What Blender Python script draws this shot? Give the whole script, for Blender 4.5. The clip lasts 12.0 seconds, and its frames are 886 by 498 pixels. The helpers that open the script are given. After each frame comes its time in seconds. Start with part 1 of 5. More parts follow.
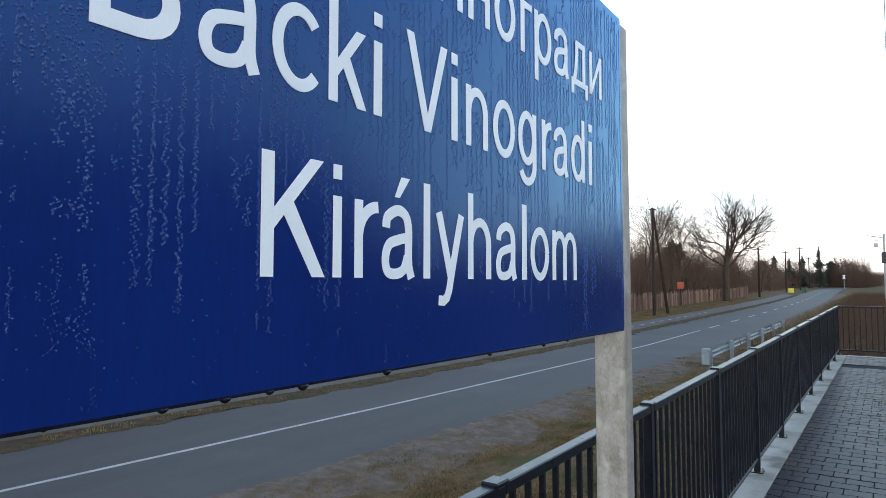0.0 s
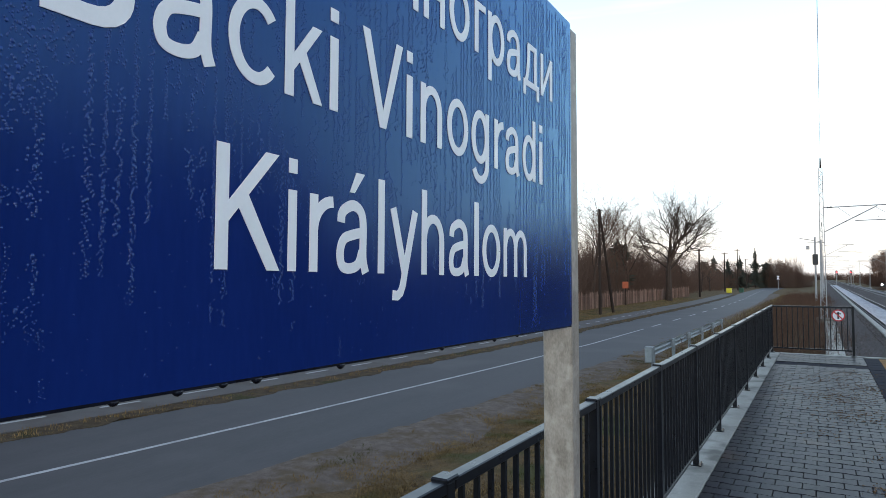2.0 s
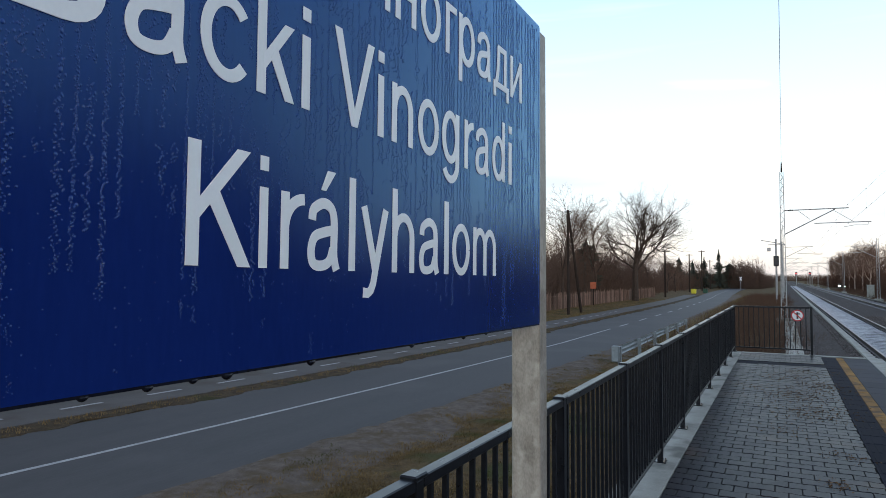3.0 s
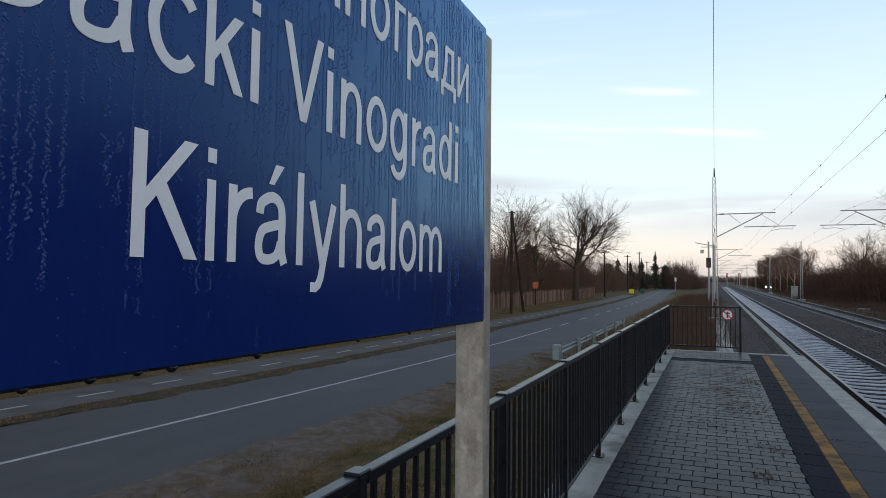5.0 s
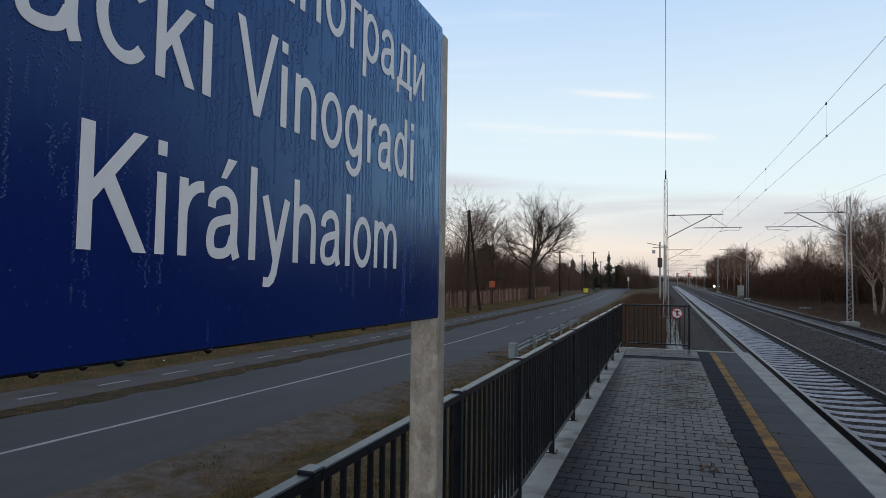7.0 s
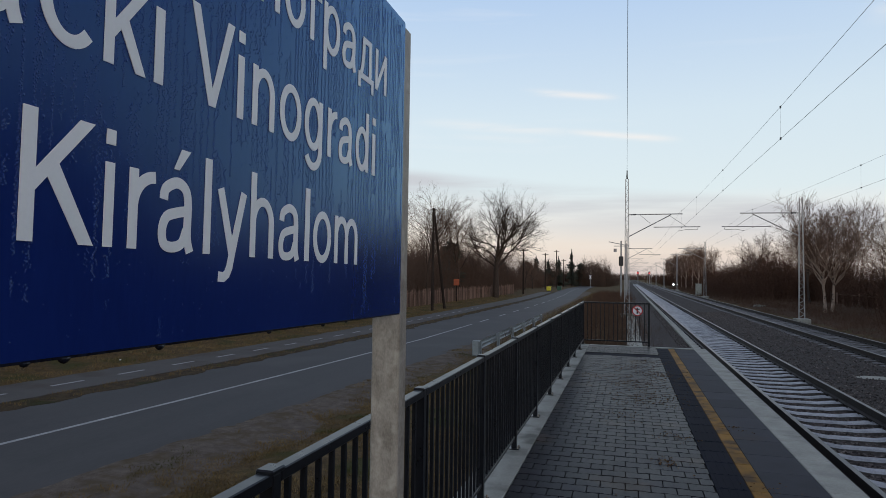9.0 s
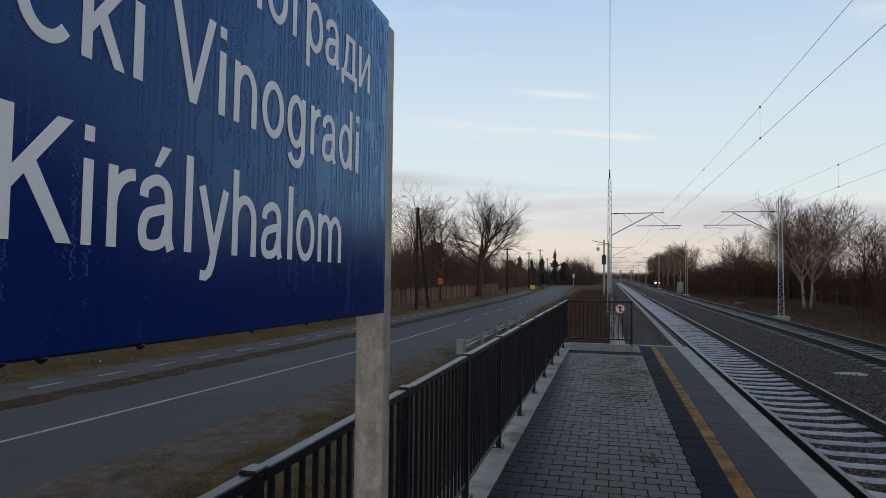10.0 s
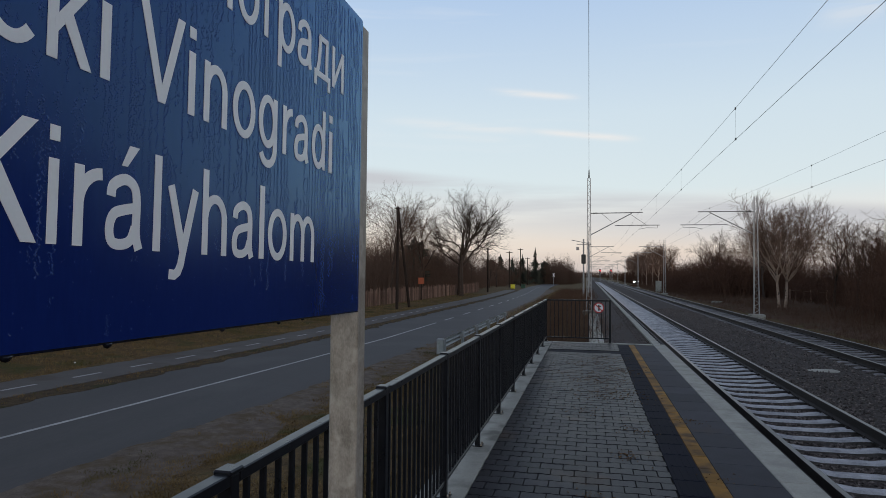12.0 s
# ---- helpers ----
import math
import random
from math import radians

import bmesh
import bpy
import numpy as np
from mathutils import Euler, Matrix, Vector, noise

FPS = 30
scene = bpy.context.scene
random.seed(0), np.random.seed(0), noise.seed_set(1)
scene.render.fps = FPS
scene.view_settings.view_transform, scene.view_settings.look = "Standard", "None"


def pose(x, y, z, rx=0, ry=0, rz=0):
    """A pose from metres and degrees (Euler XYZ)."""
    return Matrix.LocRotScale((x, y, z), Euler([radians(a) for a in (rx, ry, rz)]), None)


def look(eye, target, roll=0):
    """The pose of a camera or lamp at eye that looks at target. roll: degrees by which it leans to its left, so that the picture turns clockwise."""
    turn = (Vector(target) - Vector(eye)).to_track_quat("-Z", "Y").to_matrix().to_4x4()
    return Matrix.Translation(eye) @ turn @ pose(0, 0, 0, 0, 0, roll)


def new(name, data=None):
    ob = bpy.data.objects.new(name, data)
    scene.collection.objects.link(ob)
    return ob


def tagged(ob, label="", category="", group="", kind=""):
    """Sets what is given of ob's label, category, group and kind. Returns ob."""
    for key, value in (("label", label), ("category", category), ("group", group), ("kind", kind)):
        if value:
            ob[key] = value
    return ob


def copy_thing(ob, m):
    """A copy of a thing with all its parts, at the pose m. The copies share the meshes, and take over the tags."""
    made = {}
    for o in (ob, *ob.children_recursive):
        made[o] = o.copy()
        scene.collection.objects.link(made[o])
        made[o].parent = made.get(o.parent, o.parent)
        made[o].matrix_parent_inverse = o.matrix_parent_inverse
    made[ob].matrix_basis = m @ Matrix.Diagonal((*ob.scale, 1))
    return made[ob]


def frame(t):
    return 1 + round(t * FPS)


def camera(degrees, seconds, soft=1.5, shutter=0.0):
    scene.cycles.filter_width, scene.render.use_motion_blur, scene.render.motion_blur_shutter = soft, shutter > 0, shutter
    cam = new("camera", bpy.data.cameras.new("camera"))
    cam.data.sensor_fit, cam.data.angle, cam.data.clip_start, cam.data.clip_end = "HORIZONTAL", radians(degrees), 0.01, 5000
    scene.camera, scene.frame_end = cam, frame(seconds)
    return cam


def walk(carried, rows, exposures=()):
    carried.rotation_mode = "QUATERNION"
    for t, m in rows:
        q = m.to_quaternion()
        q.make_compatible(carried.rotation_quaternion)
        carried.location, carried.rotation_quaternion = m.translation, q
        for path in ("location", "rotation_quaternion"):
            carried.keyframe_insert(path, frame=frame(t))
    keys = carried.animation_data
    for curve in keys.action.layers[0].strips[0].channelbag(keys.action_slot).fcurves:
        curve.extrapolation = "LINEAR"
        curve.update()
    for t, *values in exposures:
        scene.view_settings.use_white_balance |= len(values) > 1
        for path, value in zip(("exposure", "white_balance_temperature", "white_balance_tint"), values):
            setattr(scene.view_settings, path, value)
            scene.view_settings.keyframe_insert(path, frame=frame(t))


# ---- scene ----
cam = camera(69.1, 12.0, 0.8)
PATH = [
    (0, (-0.46, 0.581, 1.73), (-1.604, 2.22, 1.824), -0.3),
    (0.5, (-0.459, 0.578, 1.727), (-1.57, 2.238, 1.821), -0.3),
    (1, (-0.459, 0.574, 1.727), (-1.54, 2.254, 1.819), -0.1),
    (1.5, (-0.455, 0.568, 1.726), (-1.507, 2.266, 1.817), 0.0),
    (2, (-0.457, 0.568, 1.725), (-1.471, 2.289, 1.815), 0.0),
    (2.5, (-0.453, 0.563, 1.723), (-1.428, 2.307, 1.813), 0.1),
    (3, (-0.451, 0.557, 1.722), (-1.384, 2.324, 1.812), 0.2),
    (3.5, (-0.449, 0.551, 1.72), (-1.337, 2.341, 1.81), 0.2),
    (5.5, (-0.445, 0.537, 1.715), (-1.19, 2.391, 1.803), 0.6),
    (6, (-0.442, 0.534, 1.714), (-1.155, 2.401, 1.801), 0.6),
    (6.5, (-0.439, 0.532, 1.713), (-1.122, 2.409, 1.8), 0.7),
    (7, (-0.437, 0.531, 1.711), (-1.091, 2.419, 1.798), 0.7),
    (9, (-0.433, 0.539, 1.707), (-0.982, 2.46, 1.789), 0.8),
    (9.5, (-0.432, 0.538, 1.705), (-0.956, 2.467, 1.786), 0.7),
    (10, (-0.434, 0.541, 1.705), (-0.935, 2.476, 1.785), 0.6),
    (10.5, (-0.431, 0.539, 1.705), (-0.914, 2.478, 1.783), 0.6),
    (11, (-0.425, 0.538, 1.704), (-0.894, 2.481, 1.783), 0.5),
    (11.5, (-0.42, 0.537, 1.704), (-0.876, 2.482, 1.783), 0.5),
    (12, (-0.414, 0.532, 1.704), (-0.857, 2.481, 1.783), 0.5),
]
EXPOSURES = [(0.0, 1.20, 6050, 4), (1.5, 1.02, 6080, 4), (2.5, 0.72, 6120, 5), (3.5, 0.42, 6200, 6), (5.5, 0.16, 6340, 8),
             (7.0, 0.02, 6420, 9), (9.5, -0.13, 6480, 10), (12.0, -0.18, 6500, 10)]
walk(cam, [(t, look(eye, target, roll)) for t, eye, target, roll in PATH], EXPOSURES)

# ---- world and sun ----
SUN_AZ, SUN_EL = radians(150), radians(7.0)      # azimuth from +y, clockwise positive
world = bpy.data.worlds.new("world")
scene.world = world
world.use_nodes = True
wn, wl = world.node_tree.nodes, world.node_tree.links
wn.clear()


def wnode(kind, operation="", blend_type=""):
    n = wn.new(kind)
    if operation:
        n.operation = operation
    if blend_type:
        n.blend_type = blend_type
    return n


w_out = wnode("ShaderNodeOutputWorld")
w_bg = wnode("ShaderNodeBackground")
w_sky = wnode("ShaderNodeTexSky")
w_sky.sky_type, w_sky.sun_disc, w_sky.sun_elevation, w_sky.sun_rotation = "NISHITA", False, SUN_EL, SUN_AZ
w_sky.air_density, w_sky.dust_density = 1.2, 1.5
w_tc = wnode("ShaderNodeTexCoord")
w_sep = wnode("ShaderNodeSeparateXYZ")
wl.new(w_tc.outputs["Generated"], w_sep.inputs[0])
# thin evening veil: height-dependent colour of the haze and high cloud
w_ramp = wnode("ShaderNodeValToRGB")
ramp = w_ramp.color_ramp
stops = [(0.0, (0.70, 0.62, 0.60)), (0.04, (0.94, 0.82, 0.73)), (0.09, (0.93, 0.93, 0.92)), (0.13, (0.82, 0.93, 0.98)),
         (0.24, (0.75, 0.885, 0.99)), (0.42, (0.51, 0.69, 0.97)), (0.60, (0.298, 0.336, 0.475)), (1.0, (0.188, 0.193, 0.262))]
ramp.elements[0].position, ramp.elements[0].color = stops[0][0], (*stops[0][1], 1)
ramp.elements[1].position, ramp.elements[1].color = stops[-1][0], (*stops[-1][1], 1)
for p, c in stops[1:-1]:
    e = ramp.elements.new(p)
    e.color = (*c, 1)
wl.new(w_sep.outputs[2], w_ramp.inputs[0])
# streaky clouds, stretched along the horizon
w_map = wnode("ShaderNodeMapping")
w_map.inputs["Scale"].default_value = (1.6, 1.6, 16.0)
w_map.inputs["Rotation"].default_value = (0.0, 0.05, 0.3)
wl.new(w_tc.outputs["Generated"], w_map.inputs[0])
w_cl = wnode("ShaderNodeTexNoise")
w_cl.inputs["Scale"].default_value, w_cl.inputs["Detail"].default_value, w_cl.inputs["Distortion"].default_value = 1.4, 6.0, 0.4
wl.new(w_map.outputs[0], w_cl.inputs["Vector"])
w_cr = wnode("ShaderNodeMapRange")
w_cr.inputs["From Min"].default_value, w_cr.inputs["From Max"].default_value = 0.55, 0.78
wl.new(w_cl.outputs["Fac"], w_cr.inputs["Value"])
w_cm = wnode("ShaderNodeMath", operation="MULTIPLY")
w_cm.inputs[1].default_value = 0.35
wl.new(w_cr.outputs[0], w_cm.inputs[0])
w_white = wnode("ShaderNodeMixRGB", blend_type="MIX")
w_white.inputs[2].default_value = (1.0, 1.0, 1.02, 1)
wl.new(w_cm.outputs[0], w_white.inputs[0])
wl.new(w_ramp.outputs[0], w_white.inputs[1])


def wmath(operation, a, b):
    n = wnode("ShaderNodeMath", operation=operation)
    for k, v in enumerate((a, b)):
        if isinstance(v, (int, float)):
            n.inputs[k].default_value = v
        else:
            wl.new(v, n.inputs[k])
    return n.outputs[0]


def wrange(value, lo, hi):
    n = wnode("ShaderNodeMapRange")
    n.interpolation_type = "SMOOTHSTEP"
    n.inputs["From Min"].default_value, n.inputs["From Max"].default_value = lo, hi
    wl.new(value, n.inputs["Value"])
    return n.outputs[0]


# bearing along the horizon, and thin cirrus streaks: bearing and height of the two ends, thickness, strength
w_bear = wmath("DIVIDE", w_sep.outputs[0], wmath("MAXIMUM", w_sep.outputs[1], 0.05))
w_fine = wnode("ShaderNodeTexNoise")
w_fine.inputs["Scale"].default_value, w_fine.inputs["Detail"].default_value = 7.0, 5.0
wl.new(w_map.outputs[0], w_fine.inputs["Vector"])
w_fib = wrange(w_fine.outputs["Fac"], 0.22, 0.58)
w_streaks = None
for u0, v0, u1, v1, thick, power in ((-0.17, 0.279, 0.0, 0.262, 0.0045, 0.75), (-0.36, 0.236, -0.05, 0.216, 0.0065, 0.45), (-0.12, 0.222, 0.09, 0.199, 0.0045, 0.85),
                                     (-0.30, 0.215, -0.10, 0.205, 0.005, 0.25), (0.30, 0.330, 0.42, 0.335, 0.012, 0.35)):
    slope = (v1 - v0) / (u1 - u0)
    rise = wmath("SUBTRACT", w_sep.outputs[2], wmath("MULTIPLY_ADD", w_bear, slope))
    rise.node.inputs[1].links[0].from_node.inputs[2].default_value = v0 - slope * u0
    off = wmath("DIVIDE", rise, thick)
    body = wmath("POWER", 2.718, wmath("MULTIPLY", wmath("MULTIPLY", off, off), -1.0))
    ends = wmath("MULTIPLY", wrange(w_bear, u0, u0 + 0.45 * (u1 - u0)), wrange(w_bear, u1, u1 - 0.3 * (u1 - u0)))
    one = wmath("MULTIPLY", wmath("MULTIPLY", body, ends), wmath("MULTIPLY", w_fib, power))
    w_streaks = one if w_streaks is None else wmath("MAXIMUM", w_streaks, one)
w_cirrus = wnode("ShaderNodeMixRGB", blend_type="MIX")
w_cirrus.inputs[2].default_value = (1.0, 0.98, 0.97, 1)
wl.new(w_streaks, w_cirrus.inputs[0])
wl.new(w_white.outputs[0], w_cirrus.inputs[1])
# grey-mauve bank low over the horizon, sinking to the east
w_tilt = wmath("MAXIMUM", wmath("MINIMUM", w_bear, 0.6), -0.6)
w_level = wmath("ADD", w_sep.outputs[2], wmath("MULTIPLY", w_tilt, 0.09))
w_map2 = wnode("ShaderNodeMapping")
w_map2.inputs["Scale"].default_value = (1.1, 1.1, 13.0)
wl.new(w_tc.outputs["Generated"], w_map2.inputs[0])
w_cl2 = wnode("ShaderNodeTexNoise")
w_cl2.inputs["Scale"].default_value, w_cl2.inputs["Detail"].default_value = 2.2, 5.0
wl.new(w_map2.outputs[0], w_cl2.inputs["Vector"])
w_band = wnode("ShaderNodeValToRGB")
wb = w_band.color_ramp
wb.elements[0].position, wb.elements[0].color = 0.045, (0, 0, 0, 1)
wb.elements[1].position, wb.elements[1].color = 0.135, (0, 0, 0, 1)
for p, v in ((0.075, 0.45), (0.100, 0.85), (0.120, 0.95)):
    e = wb.elements.new(p)
    e.color = (v, v, v, 1)
wl.new(w_level, w_band.inputs[0])
w_cr2 = wnode("ShaderNodeMapRange")
w_cr2.inputs["From Min"].default_value, w_cr2.inputs["From Max"].default_value = 0.28, 0.52
wl.new(w_cl2.outputs["Fac"], w_cr2.inputs["Value"])
w_bm = wnode("ShaderNodeMath", operation="MULTIPLY")
wl.new(w_band.outputs[0], w_bm.inputs[0])
wl.new(w_cr2.outputs[0], w_bm.inputs[1])
w_bank = wnode("ShaderNodeMixRGB", blend_type="MIX")
w_bank.inputs[2].default_value = (0.64, 0.65, 0.71, 1)
wl.new(w_bm.outputs[0], w_bank.inputs[0])
wl.new(w_cirrus.outputs[0], w_bank.inputs[1])
w_ns = wnode("ShaderNodeMixRGB", blend_type="MULTIPLY")
w_ns.inputs[0].default_value, w_ns.inputs[2].default_value = 1.0, (0.10, 0.10, 0.10, 1)
wl.new(w_sky.outputs[0], w_ns.inputs[1])
w_mix = wnode("ShaderNodeMixRGB", blend_type="MIX")
w_mix.inputs[0].default_value = 0.85
wl.new(w_ns.outputs[0], w_mix.inputs[1])
w_dot = wnode("ShaderNodeVectorMath", "DOT_PRODUCT")
w_dot.inputs[1].default_value = (math.sin(SUN_AZ), math.cos(SUN_AZ), 0.12)
wl.new(w_tc.outputs["Generated"], w_dot.inputs[0])
w_gr = wnode("ShaderNodeMapRange")
w_gr.inputs["From Min"].default_value, w_gr.inputs["From Max"].default_value = -0.12, 1.0
wl.new(w_dot.outputs["Value"], w_gr.inputs["Value"])
w_glow = wnode("ShaderNodeMixRGB", blend_type="MULTIPLY")
w_glow.inputs[2].default_value = (1.52, 1.54, 1.50, 1)
wl.new(w_gr.outputs[0], w_glow.inputs[0])
wl.new(w_bank.outputs[0], w_glow.inputs[1])
wl.new(w_glow.outputs[0], w_mix.inputs[2])
wl.new(w_mix.outputs[0], w_bg.inputs[0])
w_bg.inputs[1].default_value = 1.07
wl.new(w_bg.outputs[0], w_out.inputs[0])

sun = new("sun", bpy.data.lights.new("sun", "SUN"))
sun.data.energy, sun.data.angle, sun.data.color = 0.52, radians(16.0), (1.0, 0.62, 0.40)
sun_dir = Vector((math.sin(SUN_AZ) * math.cos(SUN_EL), math.cos(SUN_AZ) * math.cos(SUN_EL), math.sin(SUN_EL)))
sun.matrix_world = look(sun_dir * 50, (0, 0, 0))


# ---- materials ----
def material(name, dark, light, scale=4.0, rough=0.7, bump=0.2, fine=60.0, metal=0.0, rand=0.0, stretch=(1, 1, 1),
             spec=None, rough_var=0.1, patch=None, patch_scale=0.6, patch_edge=(0.5, 0.65), bump_dist=0.01, island=False):
    """Two-scale noise between two colours, with fine relief; patch: a third colour in large stains."""
    m = bpy.data.materials.new(name)
    m.use_nodes = True
    n, l = m.node_tree.nodes, m.node_tree.links
    b = n["Principled BSDF"]
    geo = n.new("ShaderNodeNewGeometry")
    mp = n.new("ShaderNodeMapping")
    mp.inputs["Scale"].default_value = stretch
    l.new(geo.outputs["Position"], mp.inputs[0])
    n1 = n.new("ShaderNodeTexNoise")
    n1.inputs["Scale"].default_value, n1.inputs["Detail"].default_value, n1.inputs["Roughness"].default_value = scale, 7, 0.65
    n2 = n.new("ShaderNodeTexNoise")
    n2.inputs["Scale"].default_value, n2.inputs["Detail"].default_value = fine, 4
    l.new(mp.outputs[0], n1.inputs["Vector"])
    l.new(mp.outputs[0], n2.inputs["Vector"])
    add = n.new("ShaderNodeMath")
    add.operation = "MULTIPLY_ADD"
    l.new(n2.outputs["Fac"], add.inputs[0])
    add.inputs[1].default_value = 0.45
    l.new(n1.outputs["Fac"], add.inputs[2])
    mr = n.new("ShaderNodeMapRange")
    mr.inputs["From Min"].default_value, mr.inputs["From Max"].default_value = 0.5, 0.95
    l.new(add.outputs[0], mr.inputs["Value"])
    mix = n.new("ShaderNodeMixRGB")
    mix.inputs[1].default_value, mix.inputs[2].default_value = (*dark, 1), (*light, 1)
    l.new(mr.outputs[0], mix.inputs[0])
    colour = mix.outputs[0]
    if patch:
        n3 = n.new("ShaderNodeTexNoise")
        n3.inputs["Scale"].default_value, n3.inputs["Detail"].default_value = patch_scale, 6
        l.new(geo.outputs["Position"], n3.inputs["Vector"])
        r3 = n.new("ShaderNodeMapRange")
        r3.inputs["From Min"].default_value, r3.inputs["From Max"].default_value = patch_edge
        l.new(n3.outputs["Fac"], r3.inputs["Value"])
        mx = n.new("ShaderNodeMixRGB")
        mx.inputs[2].default_value = (*patch, 1)
        l.new(r3.outputs[0], mx.inputs[0])
        l.new(colour, mx.inputs[1])
        colour = mx.outputs[0]
    if rand:
        hs = n.new("ShaderNodeHueSaturation")
        rm = n.new("ShaderNodeMapRange")
        rm.inputs["To Min"].default_value, rm.inputs["To Max"].default_value = 1 - rand, 1 + rand
        if island:
            l.new(geo.outputs["Random Per Island"], rm.inputs["Value"])
        else:
            oi = n.new("ShaderNodeObjectInfo")
            l.new(oi.outputs["Random"], rm.inputs["Value"])
        l.new(rm.outputs[0], hs.inputs["Value"])
        l.new(colour, hs.inputs["Color"])
        colour = hs.outputs[0]
    l.new(colour, b.inputs["Base Color"])
    rr = n.new("ShaderNodeMapRange")
    rr.inputs["To Min"].default_value, rr.inputs["To Max"].default_value = max(0.02, rough - rough_var), min(1, rough + rough_var)
    l.new(n1.outputs["Fac"], rr.inputs["Value"])
    l.new(rr.outputs[0], b.inputs["Roughness"])
    b.inputs["Metallic"].default_value = metal
    b.inputs["Specular IOR Level"].default_value = (0.1 if rough >= 0.8 else 0.4) if spec is None else spec
    if bump:
        bp = n.new("ShaderNodeBump")
        bp.inputs["Strength"].default_value, bp.inputs["Distance"].default_value = bump, bump_dist
        l.new(add.outputs[0], bp.inputs["Height"])
        l.new(bp.outputs[0], b.inputs["Normal"])
    return m


def plain(name, c, rough=0.5, metal=0.0, emit=0.0):
    m = bpy.data.materials.new(name)
    m.use_nodes = True
    b = m.node_tree.nodes["Principled BSDF"]
    b.inputs["Base Color"].default_value, b.inputs["Roughness"].default_value, b.inputs["Metallic"].default_value = (*c, 1), rough, metal
    if emit:
        b.inputs["Emission Color"].default_value, b.inputs["Emission Strength"].default_value = (*c, 1), emit
    return m


def tinted_gloss(m, gloss, tint, rough):
    """Lays a gloss over the base colour, its sheen tinted by tint; Fresnel drives the gloss."""
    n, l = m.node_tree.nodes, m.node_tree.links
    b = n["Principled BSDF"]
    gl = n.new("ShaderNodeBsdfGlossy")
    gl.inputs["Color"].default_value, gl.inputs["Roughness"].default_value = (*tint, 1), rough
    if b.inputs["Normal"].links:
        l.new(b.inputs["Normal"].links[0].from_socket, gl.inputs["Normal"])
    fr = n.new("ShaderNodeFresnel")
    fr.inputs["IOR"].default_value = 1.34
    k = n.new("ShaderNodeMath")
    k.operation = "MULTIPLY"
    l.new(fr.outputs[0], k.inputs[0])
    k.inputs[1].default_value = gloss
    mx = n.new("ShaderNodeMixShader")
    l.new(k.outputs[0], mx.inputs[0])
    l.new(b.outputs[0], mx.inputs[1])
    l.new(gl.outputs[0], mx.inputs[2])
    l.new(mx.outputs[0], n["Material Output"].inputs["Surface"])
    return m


M_SIGN = tinted_gloss(material("sign_blue", (0.0068, 0.0196, 0.127), (0.0090, 0.0256, 0.161), scale=3, rough=0.25, bump=0.12, fine=140, stretch=(1, 1, 0.22), rough_var=0.05, bump_dist=0.002, spec=0.03),
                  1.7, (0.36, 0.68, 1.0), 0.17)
M_LETTER = material("letter_white", (0.79, 0.842, 0.862), (0.86, 0.908, 0.922), scale=8, rough=0.4, bump=0.04, fine=220, bump_dist=0.002, spec=0.3)
M_BACK = material("sign_back", (0.35, 0.36, 0.37), (0.45, 0.46, 0.47), rough=0.45, metal=0.6, bump=0.03)
M_GALV = material("galvanised_steel", (0.20, 0.183, 0.150), (0.41, 0.383, 0.328), scale=30, rough=0.5, bump=0.45, fine=260, metal=0.10, stretch=(1, 1, 0.45),
                  patch=(0.45, 0.425, 0.368), patch_scale=24, patch_edge=(0.52, 0.72), bump_dist=0.003)
M_FENCE = material("anthracite_paint", (0.0036, 0.0046, 0.0070), (0.0078, 0.0096, 0.0138), scale=10, rough=0.30, bump=0.05, fine=120, bump_dist=0.002, spec=0.32)
M_CONC = material("pale_concrete", (0.22, 0.222, 0.192), (0.36, 0.362, 0.320), scale=2.5, rough=0.7, bump=0.25, fine=70, patch=(0.13, 0.132, 0.112), patch_scale=2.6, patch_edge=(0.50, 0.66), bump_dist=0.004)
M_COPING = material("coping_concrete", (0.27, 0.270, 0.232), (0.43, 0.428, 0.375), scale=3, rough=0.75, bump=0.2, fine=80, patch=(0.25, 0.246, 0.218), patch_scale=3.2, patch_edge=(0.52, 0.75), bump_dist=0.003, spec=0.12)
M_PAVER = material("grey_paver", (0.0080, 0.0074, 0.0100), (0.0215, 0.0202, 0.0258), scale=3, rough=0.40, bump=0.45, fine=110, rand=0.30, patch=(0.058, 0.036, 0.021),
                   patch_scale=1.1, patch_edge=(0.58, 0.78), bump_dist=0.004, spec=0.10)
M_PAVER_J = material("grey_paver_far", (0.0080, 0.0074, 0.0100), (0.0215, 0.0202, 0.0258), scale=3, rough=0.40, bump=0.45, fine=110, rand=0.30, patch=(0.058, 0.036, 0.021),
                   patch_scale=1.1, patch_edge=(0.58, 0.78), bump_dist=0.004, spec=0.10, island=True)
M_DARK = material("dark_slab", (0.0068, 0.0078, 0.0145), (0.0135, 0.0150, 0.0255), scale=4, rough=0.65, bump=0.2, fine=90, rand=0.15, bump_dist=0.004, spec=0.03)
M_GREY = material("grey_slab", (0.034, 0.0345, 0.041), (0.060, 0.061, 0.070), scale=3, rough=0.65, bump=0.25, fine=90, rand=0.14, patch=(0.064, 0.042, 0.030), patch_scale=1.4, patch_edge=(0.58, 0.74), bump_dist=0.003, spec=0.07)
M_YELLOW = material("yellow_slab", (0.18, 0.092, 0.016), (0.31, 0.160, 0.030), scale=5, rough=0.65, bump=0.25, fine=90, rand=0.2, patch=(0.085, 0.050, 0.022),
                    patch_scale=4, patch_edge=(0.46, 0.64), bump_dist=0.003, spec=0.1)
